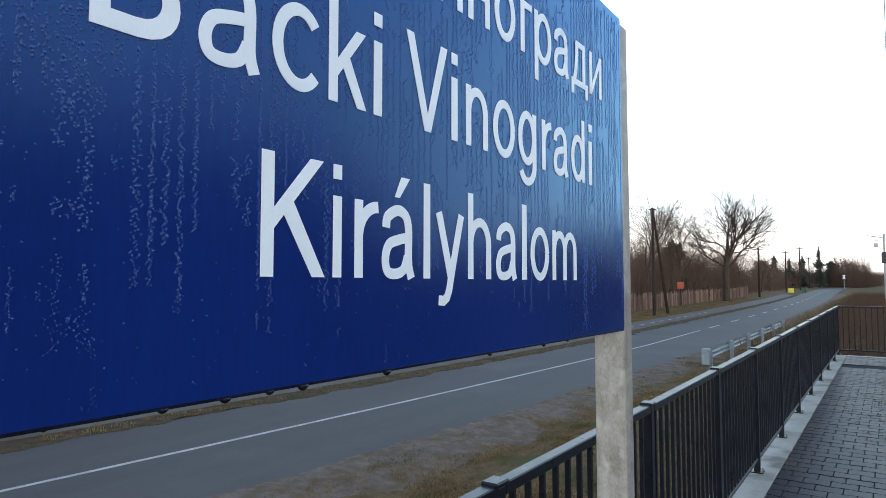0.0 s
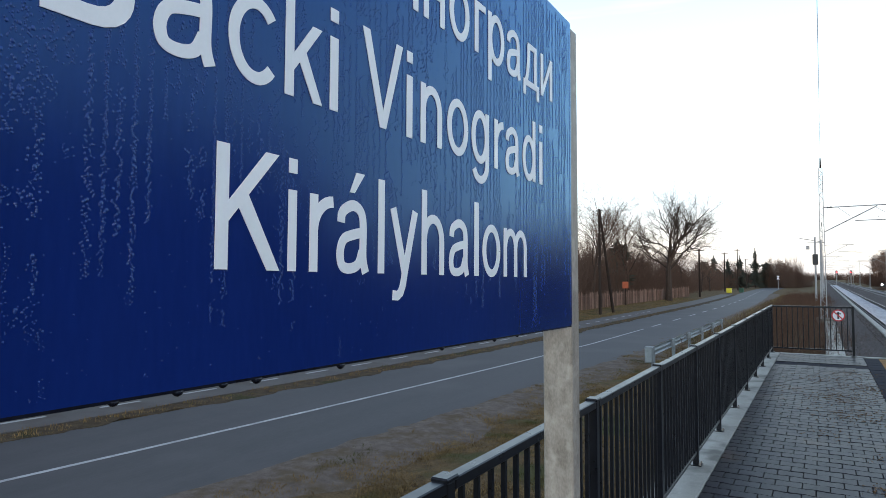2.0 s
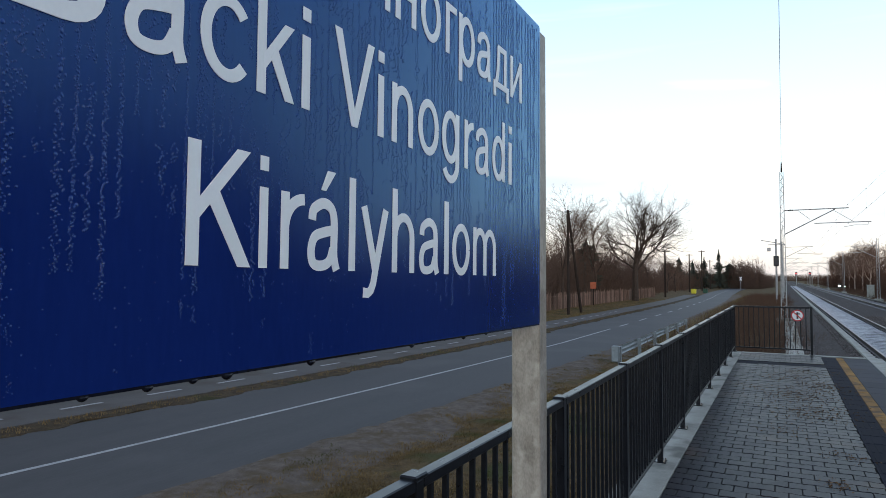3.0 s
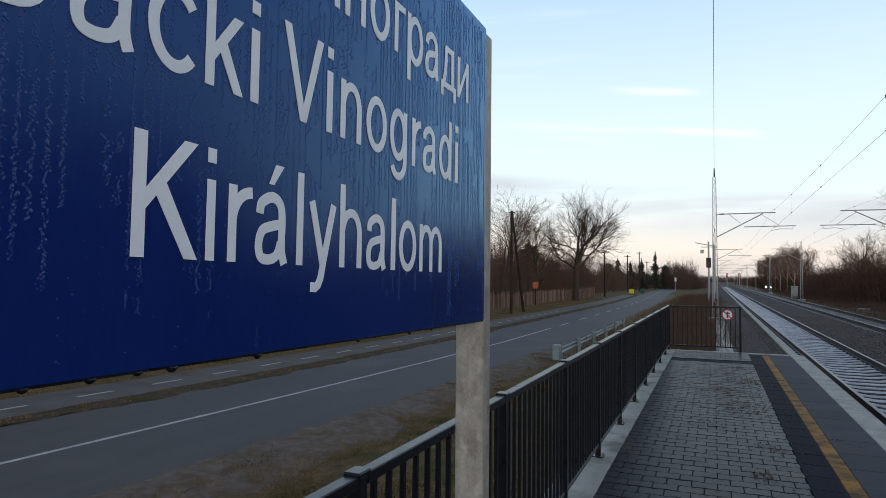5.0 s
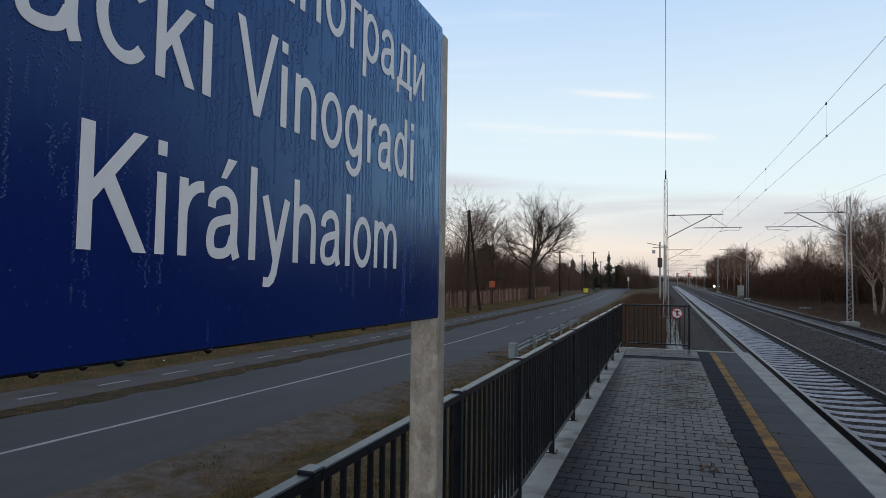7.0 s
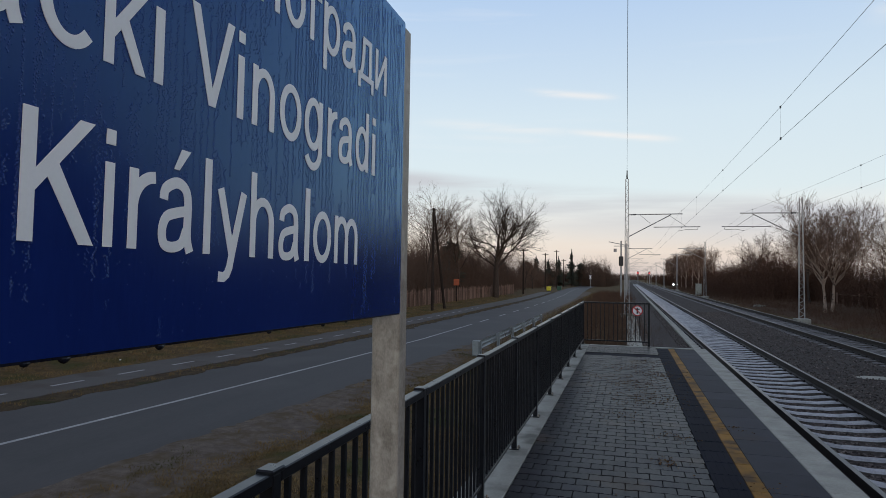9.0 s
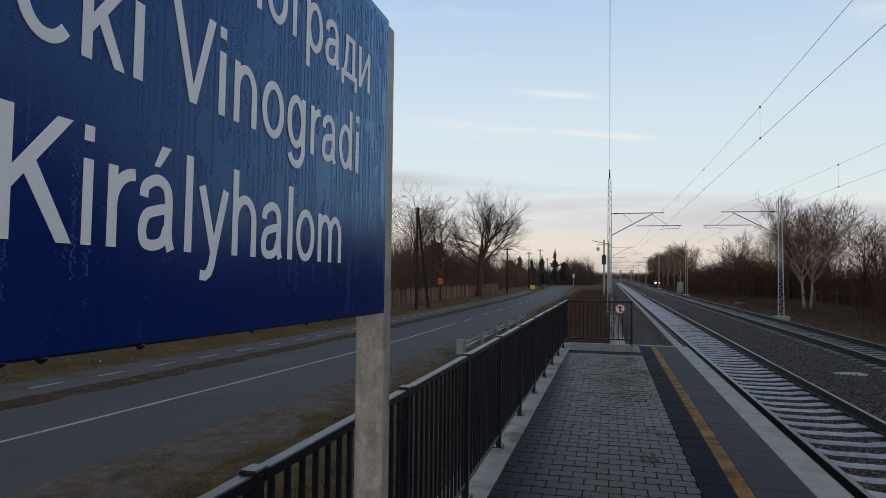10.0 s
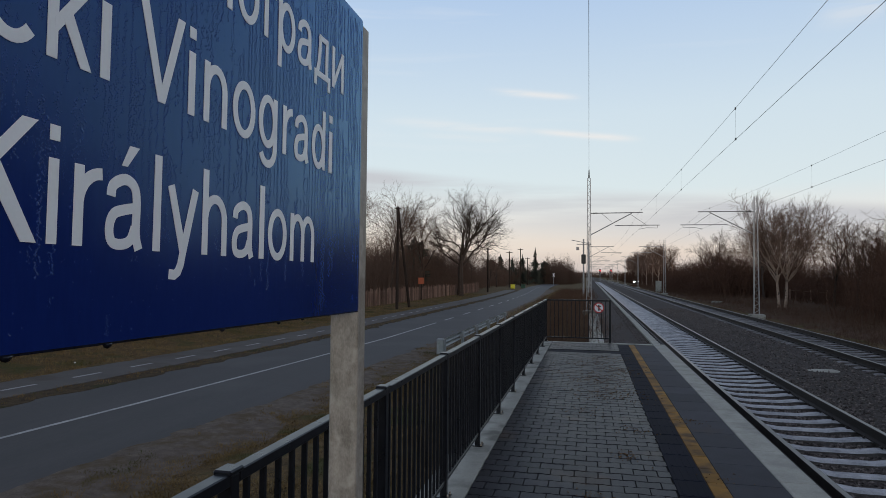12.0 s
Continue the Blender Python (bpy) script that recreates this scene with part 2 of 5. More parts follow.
M_JOINT = material("joint_sand", (0.018, 0.0175, 0.018), (0.040, 0.037, 0.035), scale=20, rough=0.95, bump=0.4, spec=0.05)
M_ASPHALT = material("asphalt", (0.0215, 0.0202, 0.0208), (0.057, 0.0535, 0.0545), scale=1.5, rough=0.64, bump=0.35, fine=60, stretch=(1, 0.07, 1), patch=(0.064, 0.0595, 0.0600),
                     patch_scale=0.35, patch_edge=(0.5, 0.78), bump_dist=0.005, spec=0.26)
M_BIKE = material("bike_path_asphalt", (0.056, 0.051, 0.047), (0.105, 0.097, 0.090), scale=1.2, rough=0.7, bump=0.25, fine=70, patch=(0.060, 0.050, 0.040), patch_scale=0.8, bump_dist=0.004, spec=0.2)
M_MARK = material("road_paint", (0.20, 0.20, 0.20), (0.42, 0.42, 0.42), scale=5, rough=0.6, bump=0.1, fine=40)
M_GROUND = material("dry_grass_ground", (0.046, 0.032, 0.016), (0.160, 0.110, 0.055), scale=5.0, rough=0.95, bump=1.0, fine=30, patch=(0.066, 0.064, 0.025), patch_scale=0.9,
                    patch_edge=(0.50, 0.64), bump_dist=0.05)
M_VERGE = material("trodden_verge", (0.030, 0.022, 0.013), (0.095, 0.070, 0.041), scale=5, rough=0.95, bump=1.0, fine=35, patch=(0.040, 0.040, 0.016), patch_scale=1.1, patch_edge=(0.56, 0.66), bump_dist=0.04)
M_DIRT = material("sandy_shoulder", (0.078, 0.063, 0.051), (0.168, 0.139, 0.114), scale=5.0, rough=0.95, bump=0.9, fine=55, patch=(0.085, 0.063, 0.034), patch_scale=3.2,
                  patch_edge=(0.46, 0.72), bump_dist=0.02)
M_BALLAST = material("ballast_bed", (0.030, 0.026, 0.024), (0.120, 0.108, 0.100), scale=14, rough=0.9, bump=1.0, fine=30, bump_dist=0.05)
M_STONE = material("ballast_stone", (0.046, 0.039, 0.036), (0.185, 0.160, 0.146), scale=12, rough=0.85, bump=0.3, fine=60, rand=0.6, island=True)
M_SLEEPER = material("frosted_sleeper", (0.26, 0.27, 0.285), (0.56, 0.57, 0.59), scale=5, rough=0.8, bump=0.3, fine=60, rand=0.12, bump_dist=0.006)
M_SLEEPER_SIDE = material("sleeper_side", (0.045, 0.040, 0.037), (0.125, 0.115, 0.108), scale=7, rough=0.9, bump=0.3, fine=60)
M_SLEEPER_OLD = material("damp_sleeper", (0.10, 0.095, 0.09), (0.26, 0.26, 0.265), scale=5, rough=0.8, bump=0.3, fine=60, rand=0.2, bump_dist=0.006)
M_SCRUB = material("dark_scrub", (0.054, 0.029, 0.019), (0.115, 0.064, 0.043), scale=3, rough=0.95, bump=0)
M_TALLGRASS = material("tall_yellow_grass", (0.115, 0.084, 0.040), (0.255, 0.185, 0.092), scale=2, rough=0.95, bump=0, patch=(0.080, 0.078, 0.030), patch_scale=0.6)
M_RAIL = material("rusty_rail", (0.010, 0.008, 0.007), (0.024, 0.018, 0.016), scale=8, rough=0.6, bump=0.2, fine=50, metal=0.3)
M_RAILTOP = material("worn_rail_head", (0.038, 0.035, 0.035), (0.078, 0.072, 0.070), scale=5, rough=0.34, bump=0.05, fine=50, metal=0.6, stretch=(1, 0.1, 1), spec=0.2)
M_MAST = material("mast_steel", (0.27, 0.27, 0.265), (0.40, 0.395, 0.385), scale=4, rough=0.55, bump=0.05, metal=0.3)
M_WIRE = plain("wire", (0.05, 0.055, 0.06), 0.5, 0.5)
M_WOODPOLE = material("old_wood_pole", (0.018, 0.013, 0.011), (0.042, 0.031, 0.025), scale=4, rough=0.9, bump=0.4, stretch=(1, 1, 0.1))
M_BARK = material("dark_bark", (0.034, 0.026, 0.021), (0.076, 0.058, 0.047), scale=5, rough=0.95, bump=0.6, fine=25)
M_TWIG = material("brown_twigs", (0.070, 0.046, 0.034), (0.135, 0.090, 0.067), scale=3, rough=0.95, bump=0)
M_PALETWIG = material("pale_twigs", (0.115, 0.072, 0.052), (0.215, 0.142, 0.105), scale=3, rough=0.95, bump=0)
M_BIRCH = material("pale_bark", (0.27, 0.19, 0.14), (0.43, 0.33, 0.26), scale=5, rough=0.85, bump=0.4, fine=20, patch=(0.09, 0.07, 0.06), patch_scale=4, patch_edge=(0.56, 0.66))
M_BRUSH = material("dry_brush", (0.060, 0.035, 0.023), (0.128, 0.076, 0.049), scale=1.2, rough=0.95, bump=0)
M_MOULD = material("leaf_mould", (0.040, 0.025, 0.017), (0.115, 0.068, 0.044), scale=3.0, rough=0.95, bump=1.0, fine=28, patch=(0.075, 0.058, 0.034), patch_scale=0.7, bump_dist=0.05)
M_BLADE = material("dry_grass", (0.105, 0.072, 0.030), (0.250, 0.174, 0.080), scale=1.0, rough=0.95, bump=0, patch=(0.066, 0.072, 0.022), patch_scale=0.9, patch_edge=(0.52, 0.66))
M_CONIFER = material("conifer_needles", (0.044, 0.052, 0.045), (0.090, 0.102, 0.084), scale=3, rough=0.95, bump=0)
M_PICKET = material("grey_brown_boards", (0.080, 0.048, 0.035), (0.24, 0.155, 0.116), scale=2, rough=0.9, bump=0.3, rand=0.5, stretch=(1, 1, 0.2))
M_LITTER = material("brown_leaf", (0.10, 0.058, 0.026), (0.20, 0.118, 0.054), scale=30, rough=0.85, bump=0)
M_GUARD = material("guardrail_zinc", (0.20, 0.225, 0.23), (0.32, 0.345, 0.35), scale=5, rough=0.5, bump=0.05, metal=0.4)
M_RED = material("sign_red", (0.40, 0.020, 0.025), (0.52, 0.035, 0.04), rough=0.4, bump=0.0)
M_WHITE = material("white_enamel", (0.68, 0.68, 0.68), (0.78, 0.78, 0.78), rough=0.45, bump=0.0)
M_BLACK = plain("black_enamel", (0.02, 0.02, 0.02), 0.5)
M_LIT_RED = plain("red_signal_lamp", (1.0, 0.03, 0.04), 0.4, 0, 9.0)
M_LIT_WHITE = plain("headlamp", (1.0, 0.95, 0.88), 0.4, 0, 14.0)
M_YGREEN = material("yellow_plastic", (0.55, 0.50, 0.03), (0.68, 0.62, 0.05), rough=0.5, bump=0.0)
M_GREEN = material("green_plastic", (0.02, 0.06, 0.035), (0.03, 0.085, 0.05), rough=0.5, bump=0.0)
M_ORANGE = material("orange_panel", (0.30, 0.075, 0.03), (0.42, 0.11, 0.045), rough=0.6, bump=0.0)
M_BODY = material("dark_car_paint", (0.05, 0.055, 0.06), (0.08, 0.085, 0.09), rough=0.35, bump=0.0)

M_WETEDGE = material("wet_dark_edge", (0.006, 0.007, 0.012), (0.012, 0.014, 0.022), scale=30, rough=0.2, bump=0.0, spec=0.3)
M_DROP = tinted_gloss(material("wet_blue", (0.010, 0.031, 0.175), (0.013, 0.040, 0.21), scale=3, rough=0.10, bump=0.0, rough_var=0.03, spec=0.25), 1.3, (0.42, 0.74, 1.0), 0.08)


# ---- mesh helpers ----
def mesh_ob(name, verts, faces, mat, parent=None, label=""):
    me = bpy.data.meshes.new(name)
    me.from_pydata(verts, [], faces)
    me.update()
    for m in (mat if isinstance(mat, (list, tuple)) else [mat]):
        me.materials.append(m)
    ob = new(name, me)
    if parent:
        ob.parent = parent
    if label:
        tagged(ob, label)
    return ob


def part(name, bm, mat, parent=None, label="", smooth=False):
    bmesh.ops.recalc_face_normals(bm, faces=bm.faces)
    me = bpy.data.meshes.new(name)
    bm.to_mesh(me)
    bm.free()
    if smooth:
        for p in me.polygons:
            p.use_smooth = True
    for m in (mat if isinstance(mat, (list, tuple)) else [mat]):
        me.materials.append(m)
    ob = new(name, me)
    if parent:
        ob.parent = parent
    if label:
        tagged(ob, label)
    return ob


def share(name, me, parent, x, y, z, rz=0.0, sx=1.0, sy=1.0, sz=1.0):
    """Another object on the same mesh, as a piece of its parent."""
    ob = new(name, me)
    ob.parent = parent
    ob.matrix_basis = Matrix.LocRotScale((x, y, z), Euler((0, 0, rz)), (sx, sy, sz))
    return ob


def empty(name, x=0, y=0, z=0, **tags):
    ob = new(name)
    ob.empty_display_size = 0.1
    ob.location = (x, y, z)
    return tagged(ob, **tags)


def add_box(bm, x0, x1, y0, y1, z0, z1, bevel=0.0):
    vs = [bm.verts.new((x, y, z)) for x in (x0, x1) for y in (y0, y1) for z in (z0, z1)]
    q = [(0, 1, 3, 2), (4, 6, 7, 5), (0, 4, 5, 1), (2, 3, 7, 6), (0, 2, 6, 4), (1, 5, 7, 3)]
    fs = [bm.faces.new([vs[i] for i in f]) for f in q]
    if bevel:
        es = list({e for f in fs for e in f.edges})
        bmesh.ops.bevel(bm, geom=es, offset=bevel, segments=1, profile=0.6, affect="EDGES")


def box_bm(x0, x1, y0, y1, z0, z1, bevel=0.0):
    bm = bmesh.new()
    add_box(bm, x0, x1, y0, y1, z0, z1, bevel)
    return bm


def add_tube(bm, p, q, r0, r1=None, sides=8, caps=True):
    p, q = Vector(p), Vector(q)
    r1 = r0 if r1 is None else r1
    d = (q - p).normalized()
    u = d.orthogonal().normalized()
    v = d.cross(u)
    rings = []
    for c, r in ((p, r0), (q, r1)):
        rings.append([bm.verts.new(c + (u * math.cos(a) + v * math.sin(a)) * r) for a in [2 * math.pi * i / sides for i in range(sides)]])
    for i in range(sides):
        j = (i + 1) % sides
        bm.faces.new((rings[0][i], rings[0][j], rings[1][j], rings[1][i]))
    if caps:
        bm.faces.new(rings[0][::-1])
        bm.faces.new(rings[1])


def tube_bm(p, q, r0, r1=None, sides=8):
    bm = bmesh.new()
    add_tube(bm, p, q, r0, r1, sides)
    return bm


def extrude_y(profile, y0, y1, cuts=1):
    """A closed x-z outline drawn out along y."""
    bm = bmesh.new()
    rings = [[bm.verts.new((x, y0 + (y1 - y0) * k / cuts, z)) for x, z in profile] for k in range(cuts + 1)]
    n = len(profile)
    for a, b in zip(rings, rings[1:]):
        for i in range(n):
            j = (i + 1) % n
            bm.faces.new((a[i], a[j], b[j], b[i]))
    bm.faces.new(rings[0])
    bm.faces.new(rings[-1][::-1])
    return bm


class Soup:
    """Collects many small tubes and stones into one mesh."""

    def __init__(self):
        self.v, self.f = [], []

    def tube(self, pts, radii, sides=3):
        base = len(self.v)
        n = len(pts)
        for i, (p, r) in enumerate(zip(pts, radii)):
            d = (pts[min(i + 1, n - 1)] - pts[max(i - 1, 0)]).normalized()
            u = d.orthogonal().normalized()
            w = d.cross(u)
            for k in range(sides):
                a = 2 * math.pi * k / sides
                self.v.append(p + (u * math.cos(a) + w * math.sin(a)) * r)
        for i in range(n - 1):
            for k in range(sides):
                a, b = base + i * sides + k, base + i * sides + (k + 1) % sides
                self.f.append((a, b, b + sides, a + sides))

    def blade(self, p, h, w, lean, turn):
        base = len(self.v)
        d = Vector((math.cos(turn), math.sin(turn), 0))
        s = Vector((-d.y, d.x, 0)) * w
        self.v += [p - s, p + s, p + d * lean * 0.4 + Vector((0, 0, h * 0.6)) + s * 0.6, p + d * lean * 0.4 + Vector((0, 0, h * 0.6)) - s * 0.6, p + d * lean + Vector((0, 0, h))]
        self.f += [(base, base + 1, base + 2, base + 3), (base + 3, base + 2, base + 4)]

    def stone(self, p, r, rng):
        base = len(self.v)
        a0 = rng.random() * 6.28
        for k in range(4):
            a = a0 + k * 1.57 + rng.uniform(-0.4, 0.4)
            self.v.append(p + Vector((math.cos(a) * r * rng.uniform(0.7, 1.2), math.sin(a) * r * rng.uniform(0.7, 1.2), r * rng.uniform(-0.2, 0.25))))
        self.v.append(p + Vector((rng.uniform(-0.4, 0.4) * r, rng.uniform(-0.4, 0.4) * r, r * rng.uniform(0.5, 0.9))))
        self.v.append(p + Vector((0, 0, -r * 0.7)))
        for k in range(4):
            self.f += [(base + k, base + (k + 1) % 4, base + 4), (base + (k + 1) % 4, base + k, base + 5)]

    def object(self, name, mat, parent=None, label=""):
        return mesh_ob(name, self.v, self.f, mat, parent, label)


# ---- the ground ----
ROAD_Z = -1.1


def smooth_step(a, b, v):
    t = min(1, max(0, (v - a) / (b - a)))
    return t * t * (3 - 2 * t)


def ground_z(x, y):
    z = -1.16
    z += 0.30 * smooth_step(-6.0, -2.2, x)            # verge climbs to the platform
    z += 0.14 * smooth_step(10.0, 16.0, x)
    z += 0.55 * smooth_step(-15.4, -19.0, x) * smooth_step(140, 60, y) * 0.35
    return z


def build_ground():
    xs = [-2500, -900, -300, -120, -60, -40, -30] + [-24 + 0.5 * i for i in range(49)] + [1, 3, 6, 9, 10, 11, 12, 13, 14, 15, 16, 18, 22, 30, 45, 80, 200, 700, 2500]
    ys = [-2500, -600, -150, -50, -20] + [-8 + 0.6 * i for i in range(90)] + [50, 56, 62, 70, 80, 90, 105, 120, 150, 190, 250, 350, 600, 1200, 2600]
    verts = []
    for y in ys:
        for x in xs:
            bump = 0.0
            if -30 < x < 20 and -10 < y < 150 and not -14.6 < x < -6.6:
                bump = 0.05 * noise.noise((x * 0.7, y * 0.7, 0)) + 0.03 * noise.noise((x * 2.1, y * 2.1, 3))
            verts.append((x, y, ground_z(x, y) + bump))
    nx = len(xs)
    faces = [(j * nx + i, j * nx + i + 1, (j + 1) * nx + i + 1, (j + 1) * nx + i) for j in range(len(ys) - 1) for i in range(nx - 1)]
    ob = mesh_ob("ground", verts, faces, M_GROUND)
    for p in ob.data.polygons:
        p.use_smooth = True
    tagged(ob, "winter ground of dry yellow-brown grass with green patches", "ground", kind="structure")


def build_scrub_floor():
    """Brown leaf mould and dead stalks under the scrub beyond the tracks."""
    xs = [10.3 + 0.7 * i for i in range(44)]
    ys = [-20 + 1.5 * i for i in range(150)]
    verts = []
    for y in ys:
        for i, x in enumerate(xs):
            edge = 0.5 * noise.noise((2, y * 0.4, 1)) if i == 0 else 0.0
            fade = -0.12 if i in (0, 43) else 0.0
            verts.append((x + edge, y, ground_z(x, y) + 0.08 + fade + 0.05 * noise.noise((x * 0.7, y * 0.7, 0)) + 0.05 * noise.noise((x * 1.7, y * 1.7, 5))))
    n = len(xs)
    faces = [(j * n + i, j * n + i + 1, (j + 1) * n + i + 1, (j + 1) * n + i) for j in range(len(ys) - 1) for i in range(n - 1)]
    ob = mesh_ob("scrub_floor", verts, faces, M_MOULD)
    for p in ob.data.polygons:
        p.use_smooth = True
    tagged(ob, "dark reddish-brown leaf mould and dead weeds beyond the tracks", "ground", kind="structure")


def road_x(y):
    """Centre line of the road."""
    d = max(0, 28 - y)
    return -9.06 - 0.032 * d - 0.0011 * d * d - (0.00045 * (y - 60) ** 2 if y > 60 else 0) + (0.00075 * (y - 115) ** 2 if y > 115 else 0)


def strip(name, off0, off1, z, mat, y0, y1, step, ragged0=0.0, ragged1=0.0, thick=0.05, parent=None):
    """A band that follows the road between two offsets from its centre line, with uneven borders and thickness."""
    verts, faces = [], []
    n = int((y1 - y0) / step) + 1
    for k in range(n):
        y = y0 + k * step
        c = road_x(y)
        a = c + off0 + ragged0 * noise.fractal((off0, y * 0.9, 1), 1, 2, 4)
        b = c + off1 + ragged1 * noise.fractal((off1, y * 0.9, 2), 1, 2, 4)
        verts += [(a, y, z - thick), (a, y, z), (b, y, z), (b, y, z - thick)]
    for k in range(n - 1):
        i = 4 * k
        for s in range(3):
            faces.append((i + s, i + s + 1, i + s + 5, i + s + 4))
    faces += [(0, 1, 2, 3), (4 * n - 4, 4 * n - 1, 4 * n - 2, 4 * n - 3)]
    return mesh_ob(name, verts, faces, mat, parent)


def shoulder_z(x, y, f):
    """Height of the sandy shoulder; f runs from the asphalt to the grass."""
    rise = -0.022 + 0.034 * smooth_step(0.0, 0.36, f) - 0.11 * smooth_step(0.33, 1.0, f)
    return ROAD_Z + rise + 0.025 * f * noise.noise((x * 1.3, y * 1.3, 9)) + 0.008 * noise.noise((x * 3, y * 1.5, 3))


def build_road():
    verts, n, m = [], 560, 16
    for k in range(n):
        y = -10 + 0.25 * k
        for q in range(m):
            f = q / (m - 1)
            x = road_x(y) + 1.9 + 2.7 * f
            verts.append((x, y, shoulder_z(x, y, f)))
    faces = [(k * m + q, k * m + q + 1, (k + 1) * m + q + 1, (k + 1) * m + q) for k in range(n - 1) for q in range(m - 1)]
    tagged(mesh_ob("sandy_shoulder", verts, faces, M_DIRT), "pale sandy shoulder with weeds beside the road", "road shoulder", kind="structure")
    road = strip("road", -2.42, 2.72, ROAD_Z, M_ASPHALT, -30, 420, 0.25, 0.05, 0.16, 0.08)
    tagged(road, "grey worn asphalt country road with white markings", "road", kind="structure")
    strip("centre_line", -0.05, 0.05, ROAD_Z + 0.004, M_MARK, -20, 37, 0.5, 0.008, 0.008, 0.003, road)
    for k in range(22):
        y = 39.2 + k * 6.05
        strip("lane_dash", -0.06, 0.06, ROAD_Z + 0.004, M_MARK, y, y + 2.9, 0.5, 0.008, 0.008, 0.003, road)
    path = strip("bike_path", -4.95, -3.02, ROAD_Z + 0.03, M_BIKE, -20, 120, 0.25, 0.12, 0.08, 0.08)
    tagged(path, "pale asphalt cycle path with white dashes beside the road", "cycle path", kind="structure")
    for k in range(26):
        y = 4.9 + k * 2.0
        strip("path_dash", -3.93, -3.83, ROAD_Z + 0.034, M_MARK, y, y + 0.95, 0.3, 0.006, 0.006, 0.003, path)
    verge = strip("verge", -3.08, -2.36, ROAD_Z + 0.008, M_VERGE, -20, 120, 0.15, 0.16, 0.30, 0.03)
    tagged(verge, "strip of dry grass between road and cycle path", "verge", kind="structure")


# ---- platform ----
X_BACK, X_CONC, X_DARK, X_YEL, X_GREY, X_COPE, X_EDGE = -1.72, -1.34, 0.270, 0.535, 0.675, 1.135, 1.42
Y_END = 17.45


def build_platform():
    body = part("platform_body", extrude_y([(X_BACK, -1.05), (X_EDGE - 0.12, -1.05), (X_EDGE - 0.12, -0.16), (X_EDGE - 0.12, -0.07), (X_BACK, -0.07)], -12, Y_END), M_CONC)
    tagged(body, "concrete body of the railway platform", "platform", kind="structure")
    bed = part("paving_bed", box_bm(X_CONC, X_COPE, -12, Y_END - 0.02, -0.07, -0.012), M_JOINT)
    tagged(bed, "dark sand bed under the platform paving", "paving", kind="structure")
    # concrete strip that carries the railing
    foot = part("railing_footing", box_bm(X_BACK, X_CONC - 0.006, -12, Y_END + 0.01, -0.3, 0.004, 0.008), M_CONC)
    tagged(foot, "pale wet concrete strip along the railing", "concrete strip", kind="structure")
    endk = part("end_kerb", box_bm(X_CONC, X_COPE - 0.004, Y_END - 0.16, Y_END + 0.01, -0.3, 0.006, 0.008), M_CONC)
    tagged(endk, "pale concrete kerb that ends the platform", "kerb", kind="structure")
    coping = empty("platform_coping", label="pale concrete coping stones along the platform edge", category="coping", kind="structure")
    stone = box_bm(0, X_EDGE - X_COPE, 0, 0.993, -0.16, 0.0, 0.006)
    first = part("coping_stone", stone, M_COPING, coping)
    first.location = (X_COPE, -6.55, 0.004)
    for k in range(1, 24):
        share("coping_stone", first.data, coping, X_COPE, -6.55 + k, 0.004)


